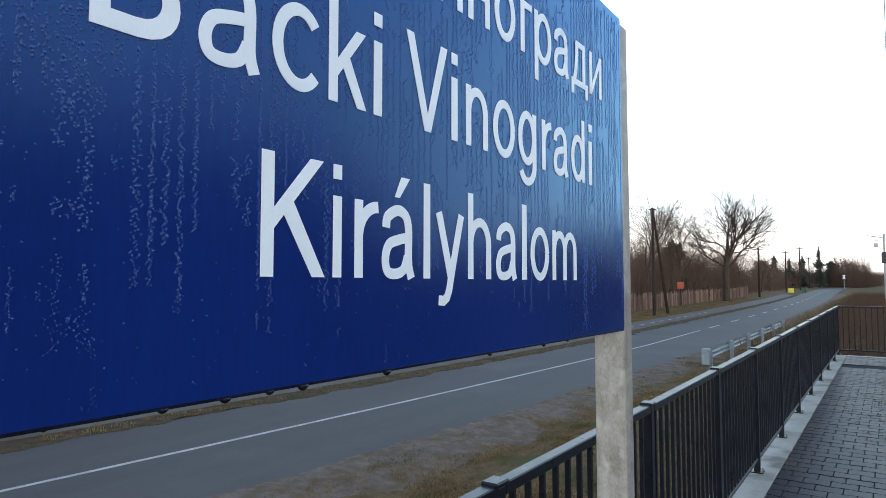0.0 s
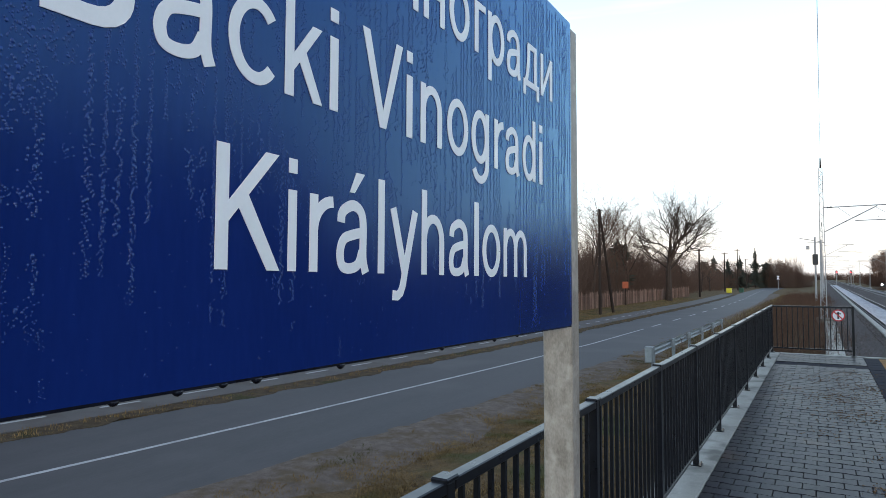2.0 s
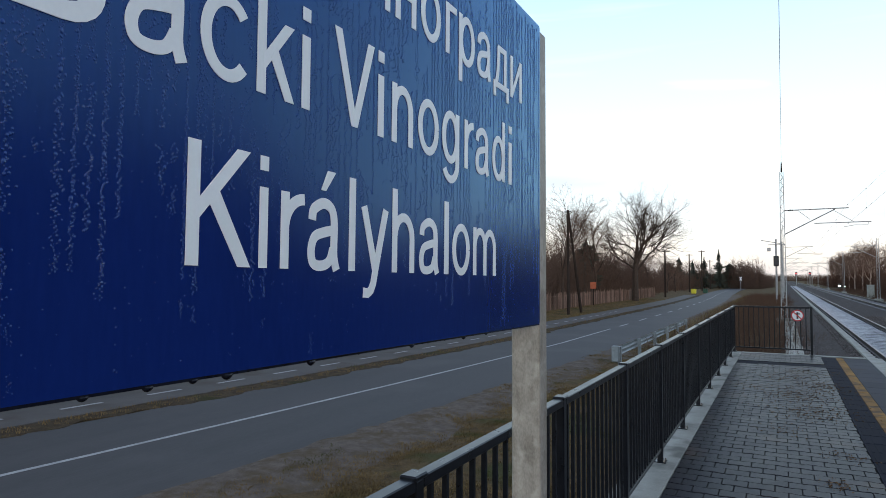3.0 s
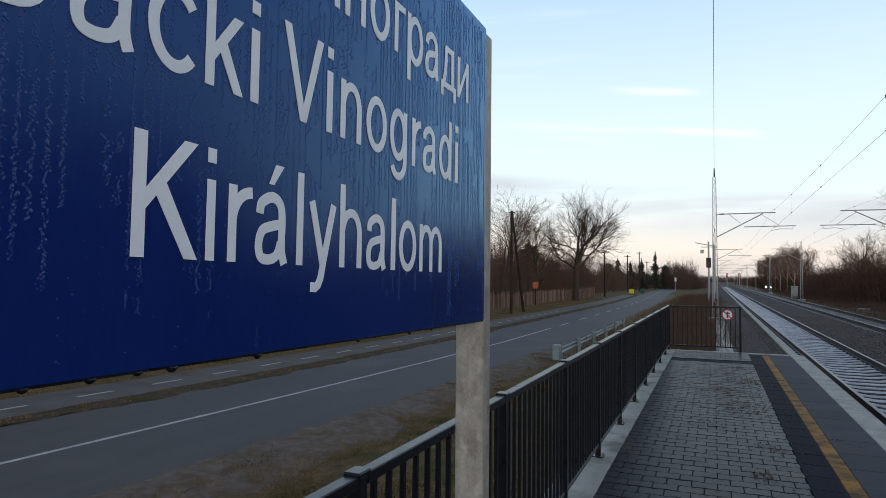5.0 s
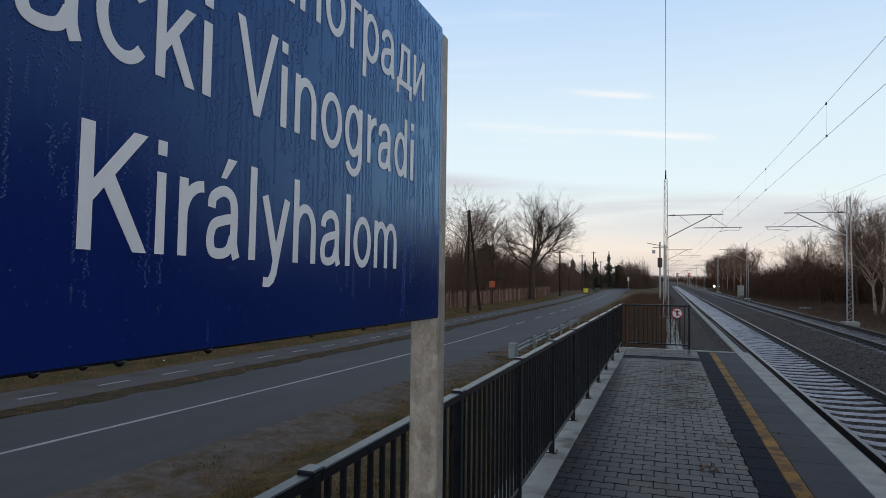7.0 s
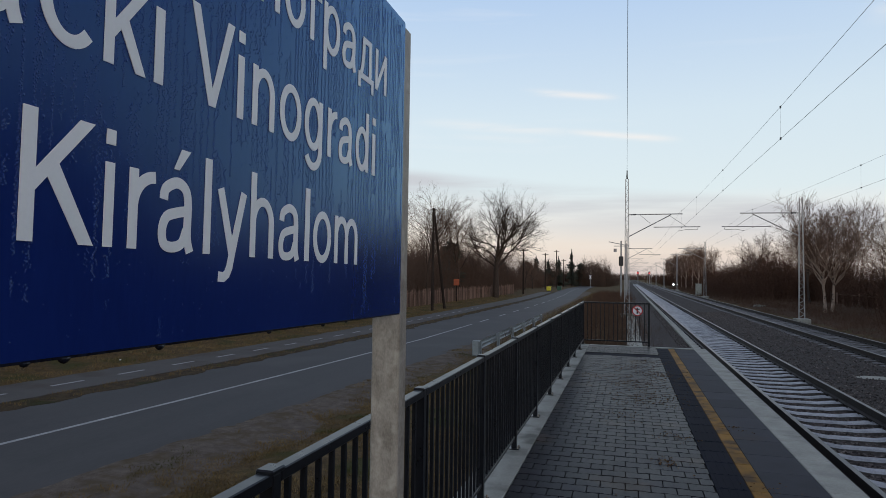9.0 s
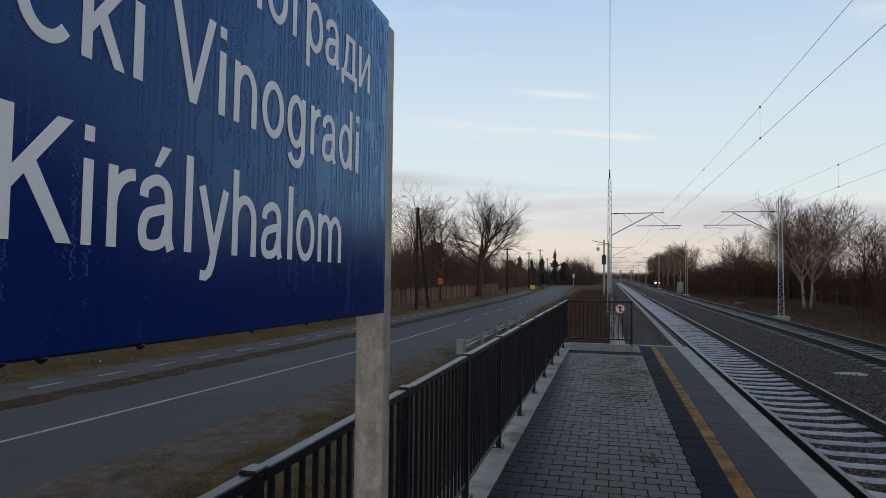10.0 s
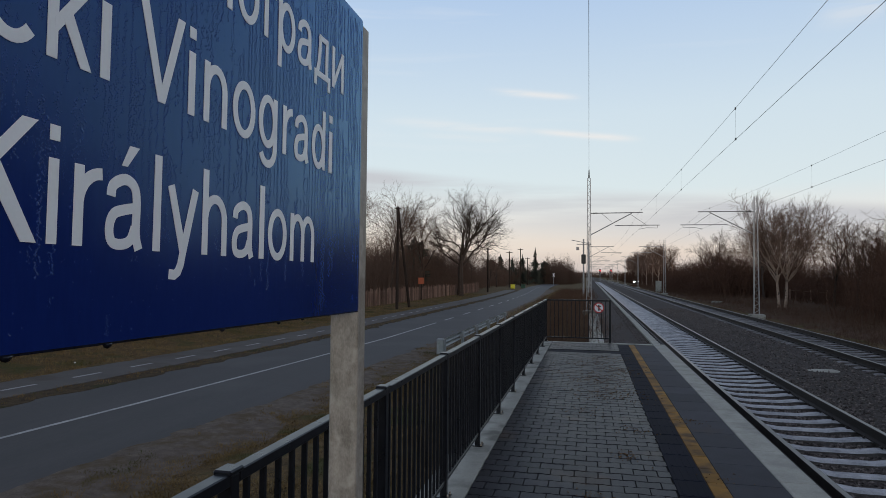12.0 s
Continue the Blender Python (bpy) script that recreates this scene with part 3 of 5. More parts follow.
def build_paving():
    paving = empty("platform_paving", label="grey interlocking concrete pavers on the platform, damp and stained", category="paving", kind="structure")
    # a waisted interlocking paver; rows run across the platform
    L, W, wave, g = 0.200, 0.165, 0.010, 0.0020
    outline = [(g, g), (L * 0.22, g), (L * 0.36, g + wave), (L * 0.64, g + wave), (L * 0.78, g), (L - g, g),
               (L - g, W - g), (L * 0.78, W - g), (L * 0.64, W - g - wave), (L * 0.36, W - g - wave), (L * 0.22, W - g), (g, W - g)]

    def paver_geom(x, y, dz, clip0, clip1):
        vs, n = [], len(outline)
        cx, cy = L / 2, W / 2
        for z, s in ((-0.03, 1.0), (-0.005, 1.0), (0.0, 0.968)):
            for a, b in outline:
                px = x + cx + (a - cx) * s
                vs.append((min(max(px, clip0), clip1), y + cy + (b - cy) * s, z + dz))
        fs = [tuple(range(2 * n, 3 * n))]
        for r in (0, 1):
            for i in range(n):
                j = (i + 1) % n
                fs.append((r * n + i, r * n + j, (r + 1) * n + j, (r + 1) * n + i))
        return vs, fs

    rng = random.Random(4)
    piece = None
    v_all, f_all = [], []
    y, row = -5.7, 0
    made = 0
    while y < Y_END - 0.17:
        if not 15.15 < y < 15.7:
            x = X_CONC - (0.1 if row % 2 else 0.0)
            while x < X_DARK - 0.03:
                dz = rng.uniform(-0.002, 0.002)
                whole = x > X_CONC - 0.01 and x + L < X_DARK + 0.03
                if whole and made < 300 and y > 4.9:
                    if piece is None:
                        vs, fs = paver_geom(0, 0, 0, -1, 1)
                        piece = mesh_ob("paver", vs, fs, M_PAVER, paving)
                        piece.location = (x, y, dz)
                    else:
                        share("paver", piece.data, paving, x, y, dz)
                    made += 1
                else:
                    vs, fs = paver_geom(x, y, dz, X_CONC, X_DARK - 0.002)
                    b = len(v_all)
                    v_all += vs
                    f_all += [tuple(i + b for i in f) for f in fs]
                x += L
        y += W
        row += 1
    far = mesh_ob("paver_field", v_all, f_all, M_PAVER_J, paving)
    tagged(far, kind="stuff")
    # slabs of the guidance strip, the yellow line and the border
    kinds = (("dark_slab", X_DARK, X_YEL, 0.40, M_DARK), ("yellow_slab", X_YEL, X_GREY, 0.40, M_YELLOW), ("grey_slab", X_GREY, X_COPE, 0.60, M_GREY))
    for name, x0, x1, length, mat in kinds:
        bm = box_bm(0.002, x1 - x0 - 0.002, 0.002, length - 0.003, -0.04, 0.0, 0.003)
        if name == "dark_slab":
            for k in range(4):
                cx = 0.035 + k * 0.058
                add_box(bm, cx, cx + 0.022, 0.02, length - 0.02, 0.0, 0.0018)
        me = None
        y = -5.7
        while y + length < Y_END - 0.1:
            if me is None:
                ob = part(name, bm, mat, paving)
                ob.location = (x0, y, 0)
                me = ob.data
            else:
                share(name, me, paving, x0, y, rng.uniform(-0.001, 0.001))
            y += length
    bm = box_bm(0.003, 0.400, 0.003, 0.46, -0.04, 0.0, 0.003)
    me = None
    for k in range(4):
        if me is None:
            ob = part("dark_cross_slab", bm, M_DARK, paving)
            ob.location, me = (X_CONC + 0.006, 15.2, 0), ob.data
        else:
            share("dark_cross_slab", me, paving, X_CONC + 0.006 + k * 0.405, 15.2, 0)


# ---- railing ----
FX = -1.5
POSTS = [3.88 + 1.53 * k for k in range(-3, 9)] + [Y_END - 0.06]


def fence_parts(name, label):
    return empty(name, label=label, category="railing", group="platform railing")


def build_railing():
    post_bm = bmesh.new()
    add_box(post_bm, -0.025, 0.025, -0.025, 0.025, 0.012, 1.085, 0.004)
    cap_bm = box_bm(-0.031, 0.031, -0.040, 0.040, 1.085, 1.103, 0.005)
    plate_bm = box_bm(-0.055, 0.055, -0.055, 0.055, 0.005, 0.014, 0.002)
    bar_bm = box_bm(-0.0095, 0.0095, -0.008, 0.008, 0.13, 1.055)
    bolt_bm = tube_bm((0, 0, 0.012), (0, 0, 0.034), 0.008, sides=6)
    metal = M_FENCE
    fence = fence_parts("railing", "dark anthracite steel railing with upright bars on the platform edge")
    post = part("post", post_bm, metal, fence)
    cap = part("post_cap", cap_bm, metal, fence)
    plate = part("base_plate", plate_bm, metal, fence)
    bolt = part("bolt", bolt_bm, M_GALV, plate)
    bar = part("bar", bar_bm, metal, fence)
    for o in (post, cap, plate, bar):
        o.location = (FX, POSTS[0], 0)
    bolt.location = (0.04, 0.04, 0)
    bar.location = (FX, POSTS[0] + 0.1, 0)
    for k, y in enumerate(POSTS):
        if k:
            share("post", post.data, fence, FX, y, 0)
            share("post_cap", cap.data, fence, FX, y, 0)
            foot = share("base_plate", plate.data, fence, FX, y, 0)
            for dx, dy in ((0.04, 0.04), (0.04, -0.04)):
                share("bolt", bolt.data, foot, dx, dy, 0)
        if k + 1 < len(POSTS):
            y2 = POSTS[k + 1]
            part("top_rail", box_bm(FX - 0.025, FX + 0.025, y + 0.026, y2 - 0.026, 1.052, 1.092, 0.004), metal, fence)
            part("bottom_rail", box_bm(FX - 0.015, FX + 0.015, y + 0.026, y2 - 0.026, 0.105, 0.135, 0.003), metal, fence)
            n = 14
            for i in range(1, n):
                share("bar", bar.data, fence, FX, y + (y2 - y) * i / n, 0)
    # the short return across the platform end
    end = fence_parts("end_railing", "dark steel railing across the platform end")
    y = Y_END - 0.06
    x1 = 0.10
    share("post", post.data, end, x1, y, 0)
    share("post_cap", cap.data, end, x1, y, 0)
    share("base_plate", plate.data, end, x1, y, 0)
    part("top_rail", box_bm(FX + 0.026, x1 - 0.026, y - 0.025, y + 0.025, 1.052, 1.092, 0.004), metal, end)
    part("bottom_rail", box_bm(FX + 0.026, x1 - 0.026, y - 0.015, y + 0.015, 0.105, 0.135, 0.003), metal, end)
    for i in range(1, 15):
        share("bar", bar.data, end, FX + (x1 - FX) * i / 15, y, 0)


def disc_bm(r, y0, y1, r_in=0.0, sides=40):
    bm = bmesh.new()
    rings = []
    for y in (y0, y1):
        for rad in ([r, r_in] if r_in else [r]):
            rings.append([bm.verts.new((math.cos(2 * math.pi * i / sides) * rad, y, math.sin(2 * math.pi * i / sides) * rad)) for i in range(sides)])
    if r_in:
        o0, i0, o1, i1 = rings
        for a, b in ((o0, i0), (o1, i1), (o0, o1), (i0, i1)):
            for i in range(sides):
                j = (i + 1) % sides
                bm.faces.new((a[i], a[j], b[j], b[i]))
    else:
        for i in range(sides):
            j = (i + 1) % sides
            bm.faces.new((rings[0][i], rings[0][j], rings[1][j], rings[1][i]))
        bm.faces.new(rings[0])
        bm.faces.new(rings[1])
    return bm


def build_prohibition_sign():
    s = empty("prohibition_sign", -0.175, Y_END - 0.10, 0.895, label="round white no-entry sign with red ring on the railing", category="sign")
    part("plate", disc_bm(0.130, 0.0, 0.006), M_WHITE, s)
    part("red_ring", disc_bm(0.130, -0.004, 0.0, 0.106), M_RED, s)
    bm = box_bm(-0.108, 0.108, -0.007, -0.002, -0.012, 0.012)
    bmesh.ops.rotate(bm, verts=bm.verts, cent=(0, 0, 0), matrix=Matrix.Rotation(radians(45), 3, "Y"))
    part("red_slash", bm, M_RED, s)
    bm = box_bm(-0.018, 0.018, -0.003, 0.0, -0.075, 0.075)
    add_box(bm, -0.055, 0.055, -0.0035, 0.0, 0.025, 0.05)
    part("black_symbol", bm, M_BLACK, s)


# ---- station name sign ----
SX = -0.97
SIGN_Y0, SIGN_Y1, SIGN_Z0, SIGN_Z1 = 0.66, 2.042, 1.618, 2.347


def letter_curve(ch):
    cu = bpy.data.curves.new("letter", "FONT")
    cu.body, cu.resolution_u = ch, 6
    tmp = new("letter", cu)
    bpy.context.view_layer.update()
    dg = bpy.context.evaluated_depsgraph_get()
    me = bpy.data.meshes.new_from_object(tmp.evaluated_get(dg))
    bpy.data.objects.remove(tmp)
    return me, np.array([v.co for v in me.vertices])


CAP_H, X_H, DEPTH_H = 0.127, 0.0915, 0.036       # heights of capitals, small letters and descenders on the board
F_X, F_CAP, F_ASC, F_DESC = (letter_curve("x")[1][:, 1].max(), letter_curve("K")[1][:, 1].max(), letter_curve("l")[1][:, 1].max(), letter_curve("p")[1][:, 1].min())


def stroke(bm, pts, w, z_off):
    """A flat band of width w along the points."""
    left, right = [], []
    for k, p in enumerate(pts):
        a, b = Vector(pts[max(k - 1, 0)]), Vector(pts[min(k + 1, len(pts) - 1)])
        d = (b - a).normalized()
        n = Vector((-d.y, d.x)) * w / 2
        left.append(bm.verts.new((z_off, p[0] + n.x, p[1] + n.y)))
        right.append(bm.verts.new((z_off, p[0] - n.x, p[1] - n.y)))
    for k in range(len(pts) - 1):
        bm.faces.new((left[k], left[k + 1], right[k + 1], right[k]))


def bend(pts, n=6):
    """A smooth line through the points."""
    p = [Vector(pts[0])] + [Vector(a) for a in pts] + [Vector(pts[-1])]
    out = []
    for k in range(1, len(p) - 2):
        for q in range(n):
            t = q / n
            a, b, c, d = p[k - 1], p[k], p[k + 1], p[k + 2]
            out.append(0.5 * (2 * b + (c - a) * t + (2 * a - 5 * b + 4 * c - d) * t * t + (3 * b - a - 3 * c + d) * t * t * t))
    return [tuple(v) for v in out] + [tuple(pts[-1])]


GROTESQUE = "нigyKkVlhnmroocaáčdрpгдиако"


def plain_letter(bm, ch, w):
    """A letter of even stroke, as on the board; w is its width."""
    st, t, X, C = 0.0138, 0.0125, X_H, CAP_H
    layer = [0.0]

    def up():
        layer[0] += 0.00006
        return layer[0]

    def poly(*pts):
        z = up()
        bm.faces.new([bm.verts.new((z, a, b)) for a, b in pts])

    def bar(x0, x1, z0, z1):
        poly((x0, z0), (x1, z0), (x1, z1), (x0, z1))

    def line(pts, k=1.0):
        stroke(bm, pts, st * k, up())

    def ring(x0, x1, a0=0.0, a1=360.0):
        cx, rx, rz = (x0 + x1) / 2, (x1 - x0 - st) / 2, (X - t) / 2 + 0.001
        n = 30
        line([(cx + rx * math.cos(a), X / 2 + rz * math.sin(a)) for a in [radians(a0 + (a1 - a0) * k / n) for k in range(n + 1)]])

    def arch(x0, x1):
        cx, rx, rz = (x0 + x1) / 2, (x1 - x0 - st) / 2, X * 0.36
        top = [(cx + rx * math.cos(a), X - t / 2 - rz + rz * math.sin(a)) for a in [radians(172 - 172 * k / 12) for k in range(13)]]
        line(top + [(x1 - st / 2, 0.0)])

    def slant(pts):
        poly(*[(a * w, b) for a, b in pts])

    if ch == "н":
        bar(0, st, 0, X), bar(w - st, w, 0, X), bar(st * 0.5, w - st * 0.5, X * 0.5 - t / 2, X * 0.5 + t / 2)
    elif ch == "i":
        bar(0, w, 0, X), bar(0, w, C - 0.0165, C)
    elif ch == "l":
        bar(0, w, 0, C)
    elif ch == "K":
        bar(0, st * 1.15, 0, C)
        slant(((0.12, 0.335 * C), (0.12, 0.50 * C), (0.75, C), (0.97, C)))
        slant(((0.31, 0.53 * C), (0.445, 0.655 * C), (1.0, 0), (0.79, 0)))
    elif ch in "kк":
        bar(0, st, 0, C if ch == "k" else X)
        slant(((0.15, 0.27 * X), (0.15, 0.49 * X), (0.72, X), (0.98, X)))
        slant(((0.34, 0.50 * X), (0.51, 0.655 * X), (1.0, 0), (0.75, 0)))
    elif ch == "V":
        slant(((0, C), (0.165, C), (0.575, 0), (0.425, 0)))
        slant(((1, C), (0.835, C), (0.425, 0), (0.575, 0)))
    elif ch in "hn":
        bar(0, st, 0, C if ch == "h" else X), arch(0, w)
    elif ch == "m":
        bar(0, st, 0, X), arch(0, w / 2 + st / 2), arch(w / 2 - st / 2, w)
    elif ch == "r":
        bar(0, st, 0, X)
        line([(st * 0.5 + (w - st * 0.5) * (1 - math.cos(a)), X * 0.52 + (X * 0.48 - t / 2) * math.sin(a)) for a in [radians(6 + 84 * k / 8) for k in range(9)]])
    elif ch in "oо":
        ring(0, w)
    elif ch in "cč":
        ring(0, w + st * 0.1, 42, 318)
        if ch == "č":
            slant(((0.14, 1.40 * X), (0.34, 1.40 * X), (0.60, 1.13 * X), (0.42, 1.13 * X)))
            slant(((0.88, 1.40 * X), (0.68, 1.40 * X), (0.42, 1.13 * X), (0.60, 1.13 * X)))
    elif ch in "aáа":
        r = w - st * 1.0
        line(bend([(st * 0.62, 0.68 * X), (0.17 * w, 0.83 * X), (0.45 * w, X - t / 2), (r - st * 0.55, 0.86 * X), (r - st * 0.15, 0.66 * X), (r - st * 0.15, 0.22 * X), (w - st * 0.72, 0.0)]))
        line(bend([(r - st * 0.2, 0.57 * X), (0.46 * w, 0.525 * X), (0.20 * w, 0.45 * X), (st * 0.52, 0.27 * X), (0.16 * w, 0.095 * X), (0.38 * w, t * 0.42), (0.62 * w, 0.12 * X), (r - st * 0.35, 0.30 * X)]), 0.95)
        if ch == "á":
            slant(((0.36, 1.11 * X), (0.50, 1.11 * X), (0.80, 1.40 * X), (0.55, 1.40 * X)))
    elif ch == "d":
        ring(0, w - st * 0.15), bar(w - st, w, 0, C)
    elif ch in "pр":
        ring(st * 0.15, w), bar(0, st, -DEPTH_H, X)
    elif ch == "г":
        bar(0, st, 0, X), bar(st * 0.5, w, X - t, X)
    elif ch == "и":
        bar(0, st, 0, X), bar(w - st, w, 0, X)
        poly((st * 0.8, 0), (st * 0.8, 0.22 * X), (w - st * 0.8, X), (w - st * 0.8, 0.78 * X))
    elif ch == "д":
        bar(0, w, 0, t), bar(0, st * 0.9, -0.22 * X, t * 0.6), bar(w - st * 0.9, w, -0.22 * X, t * 0.6)
        bar(0.84 * w - st, 0.84 * w, t * 0.5, X), bar(0.27 * w, 0.84 * w - st * 0.5, X - t, X)
        line(bend([(0.15 * w, t * 0.6), (0.25 * w, 0.30 * X), (0.31 * w, 0.65 * X), (0.32 * w, X - t * 0.4)]), 0.95)
    elif ch == "g":
        ring(0, w - st * 0.15)
        hx, hz = w / 2 - st / 2, DEPTH_H - t / 2
        line([(w - st / 2, X), (w - st / 2, 0.0)] + [(w / 2 + hx * math.cos(a), hz * math.sin(a)) for a in [-math.pi * k / 14 for k in range(1, 13)]])
    else:
        line([(st * 0.48, X), (w * 0.52, 0.002)])
        line([(w - st * 0.48, X), (w * 0.52, 0.0), (w * 0.46, -0.016), (w * 0.38, -0.026), (w * 0.27, -0.0305), (w * 0.10, -0.0295)])


def glyph(ch, y0, y1, z, mat, parent):
    """One letter between y0 and y1 on the face of the board."""
    me, co = letter_curve(ch)
    lo, hi = co[:, 0].min(), co[:, 0].max()
    sx = (y1 - y0) / (hi - lo)
    top = F_CAP if ch.isupper() else F_ASC
    bm = bmesh.new()
    bm.from_mesh(me)
    for v in bm.verts:
        h = v.co.y
        if ch.isupper():
            h = h * CAP_H / F_CAP
        elif h > F_X:
            h = X_H + (h - F_X) * (CAP_H - X_H) / (top - F_X)
        elif h > 0:
            h = h * X_H / F_X
        else:
            h = h * DEPTH_H / -F_DESC
        v.co = Vector((0.0, (v.co.x - lo) * sx, h))
    if ch in GROTESQUE:
        bm.clear()
        plain_letter(bm, ch, y1 - y0)
    grown = bmesh.ops.extrude_face_region(bm, geom=list(bm.faces))
    for v in [g for g in grown["geom"] if isinstance(g, bmesh.types.BMVert)]:
        v.co.x += 0.0009
    ob = part("letter", bm, mat, parent)
    ob.location = (SX + 0.0004, y0, z)
    return ob


LINE_1 = ("Бачки", (0.785, 0.853), (0.868, 0.936), (0.950, 1.008), (1.025, 1.085), (1.097, 1.162)), \
         ("Виногради", (1.213, 1.283), (1.297, 1.362), (1.378, 1.440), (1.456, 1.524), (1.544, 1.585), (1.596, 1.664), (1.676, 1.746), (1.756, 1.838), (1.849, 1.916))
LINE_2 = ("Bački", (0.828, 0.906), (0.924, 0.997), (1.009, 1.081), (1.089, 1.151), (1.165, 1.180)), \
         ("Vinogradi", (1.229, 1.322), (1.333, 1.348), (1.371, 1.433), (1.450, 1.520), (1.533, 1.599), (1.622, 1.660), (1.670, 1.738), (1.751, 1.817), (1.839, 1.856))
LINE_3 = (("Királyhalom", (0.998, 1.085), (1.098, 1.111), (1.133, 1.174), (1.181, 1.250), (1.267, 1.281), (1.295, 1.364), (1.376, 1.441), (1.457, 1.528),
           (1.544, 1.560), (1.575, 1.646), (1.662, 1.770)),)


def build_station_sign():
    sign = empty("station_sign", SX, 1.37, 0.0, label="dark blue station name board wet with drops, on steel posts", category="station sign")
    inv = Matrix.Translation((-SX, -1.37, 0))
    made = []
    # board with rounded corners
    r, n = 0.007, 4
    pts = []
    for cy, cz, a0 in ((SIGN_Y1 - r, SIGN_Z1 - r, 0), (SIGN_Y0 + r, SIGN_Z1 - r, 90), (SIGN_Y0 + r, SIGN_Z0 + r, 180), (SIGN_Y1 - r, SIGN_Z0 + r, 270)):
        for k in range(n + 1):
            a = radians(a0 + 90 * k / n)
            pts.append((cy + r * math.cos(a), cz + r * math.sin(a)))
    bm = bmesh.new()
    front = [bm.verts.new((SX, y, z)) for y, z in pts]
    back = [bm.verts.new((SX - 0.004, y, z)) for y, z in pts]
    bm.faces.new(front)
    bm.faces.new(back[::-1])
    for i in range(len(pts)):
        j = (i + 1) % len(pts)
        bm.faces.new((front[i], front[j], back[j], back[i]))
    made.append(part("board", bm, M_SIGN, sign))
    for z, line in ((2.122, LINE_1), (1.928, LINE_2), (1.730, LINE_3)):
        for word, *spans in line:
            for ch, (a, b) in zip(word, spans):
                made.append(glyph(ch, a, b, z, M_LETTER, sign))
    made.append(part("edge_strip", box_bm(SX - 0.0046, SX + 0.0006, SIGN_Y0 + 0.004, SIGN_Y1 - 0.004, SIGN_Z0 - 0.0022, SIGN_Z0 + 0.0006), M_WETEDGE, sign, "dark wet lower edge"))
    # two square-edged steel posts
    for py in (SIGN_Y1 + 0.0285, SIGN_Y0 - 0.0285):
        made.append(part("post", box_bm(SX - 0.075, SX - 0.002, py - 0.0275, py + 0.0275, 0.0, SIGN_Z1 - 0.012, 0.004), M_GALV, sign, "weathered galvanised steel post"))
    # stiffening rails on the back
    for z in (SIGN_Z0 + 0.15, SIGN_Z1 - 0.15):
        made.append(part("back_rail", box_bm(SX - 0.030, SX - 0.0045, SIGN_Y0 + 0.002, SIGN_Y1 - 0.002, z - 0.02, z + 0.02), M_BACK, sign))
    # the board hangs slightly out of level
    tilt = Matrix.Translation((0, 1.40, 1.9)) @ Matrix.Rotation(-0.009, 4, 'X') @ Matrix.Translation((0, -1.40, -1.9))
    for o in made:
        if o.name.split('.')[0] in ('board', 'letter', 'back_rail', 'edge_strip'):
            o.matrix_basis = tilt @ o.matrix_basis
        o.matrix_basis = inv @ o.matrix_basis
    # drops running down the board
    rng = random.Random(11)
    drops = Soup()

    def drop(y, z, ry, rz, depth):
        base, sides = len(drops.v), 6
        for q, s in ((0.0, 1.0), (0.7, 0.72)):
            for k in range(sides):
                a = 2 * math.pi * k / sides
                drops.v.append(Vector((SX + 0.00005 + depth * q, y + math.cos(a) * ry * s, z + math.sin(a) * rz * s - rz * 0.2 * q)))
        drops.v.append(Vector((SX + 0.00005 + depth, y, z - rz * 0.25)))
        for k in range(sides):
            j = (k + 1) % sides
            drops.f += [(base + k, base + j, base + sides + j, base + sides + k), (base + sides + k, base + sides + j, base + 2 * sides)]

    y = SIGN_Y0 + 0.010
    while y < SIGN_Y1 - 0.006:
        z = SIGN_Z1 - rng.uniform(0.005, 0.03)
        wide = rng.uniform(0.0010, 0.0036)
        run = rng.uniform(0.0, 0.52)
        low = rng.uniform(1.62, 1.82)
        while z > SIGN_Z0 + 0.008:
            thin = min(1, max(0, (low + 0.10 - z) / 0.12))
            if run + 0.8 * noise.noise((y * 14, z * 9, 2)) + 0.5 * noise.noise((y * 60, z * 30, 7)) - 0.75 * thin > 0.0:
                r = rng.uniform(0.0006, 0.0014) * (1.5 if rng.random() < 0.07 else 1) * (1 - 0.4 * thin)
                drop(y + rng.gauss(0, wide), z, r, r * rng.uniform(0.9, 1.6), min(r * 0.5, 0.0008))
                z -= rng.uniform(0.0006, 0.0018)
            else:
                z -= rng.uniform(0.0025, 0.007)
        y += rng.uniform(0.007, 0.0165)
    for _ in range(1500):
        r = rng.uniform(0.0004, 0.001)
        drop(rng.uniform(SIGN_Y0 + 0.01, SIGN_Y1 - 0.006), rng.uniform(SIGN_Z0 + 0.01, SIGN_Z1 - 0.01), r, r * 1.1, r * 0.6)
    drips = Soup()
    y = SIGN_Y0 + 0.05
    while y < SIGN_Y1 - 0.02:
        r = rng.uniform(0.0026, 0.0058) if rng.random() < 0.45 else rng.uniform(0.001, 0.002)
        base, sides = len(drips.v), 8
        for zz, s in ((0.001, 1.2), (-0.3 * r, 1.0), (-0.75 * r, 0.6)):
            for k in range(sides):
                a = 2 * math.pi * k / sides
                drips.v.append(Vector((SX - 0.002 + math.cos(a) * min(0.0030, r) * s, y + math.sin(a) * r * 1.3 * s, SIGN_Z0 - 0.002 + zz)))
        drips.v.append(Vector((SX - 0.002, y, SIGN_Z0 - 0.002 - r)))
        for q in (0, 1):
            for k in range(sides):
                j = (k + 1) % sides
                drips.f.append((base + q * sides + k, base + q * sides + j, base + (q + 1) * sides + j, base + (q + 1) * sides + k))
        for k in range(sides):
            drips.f.append((base + 2 * sides + k, base + 2 * sides + (k + 1) % sides, base + 3 * sides))
        drips.f.append(tuple(base + k for k in range(sides))[::-1])
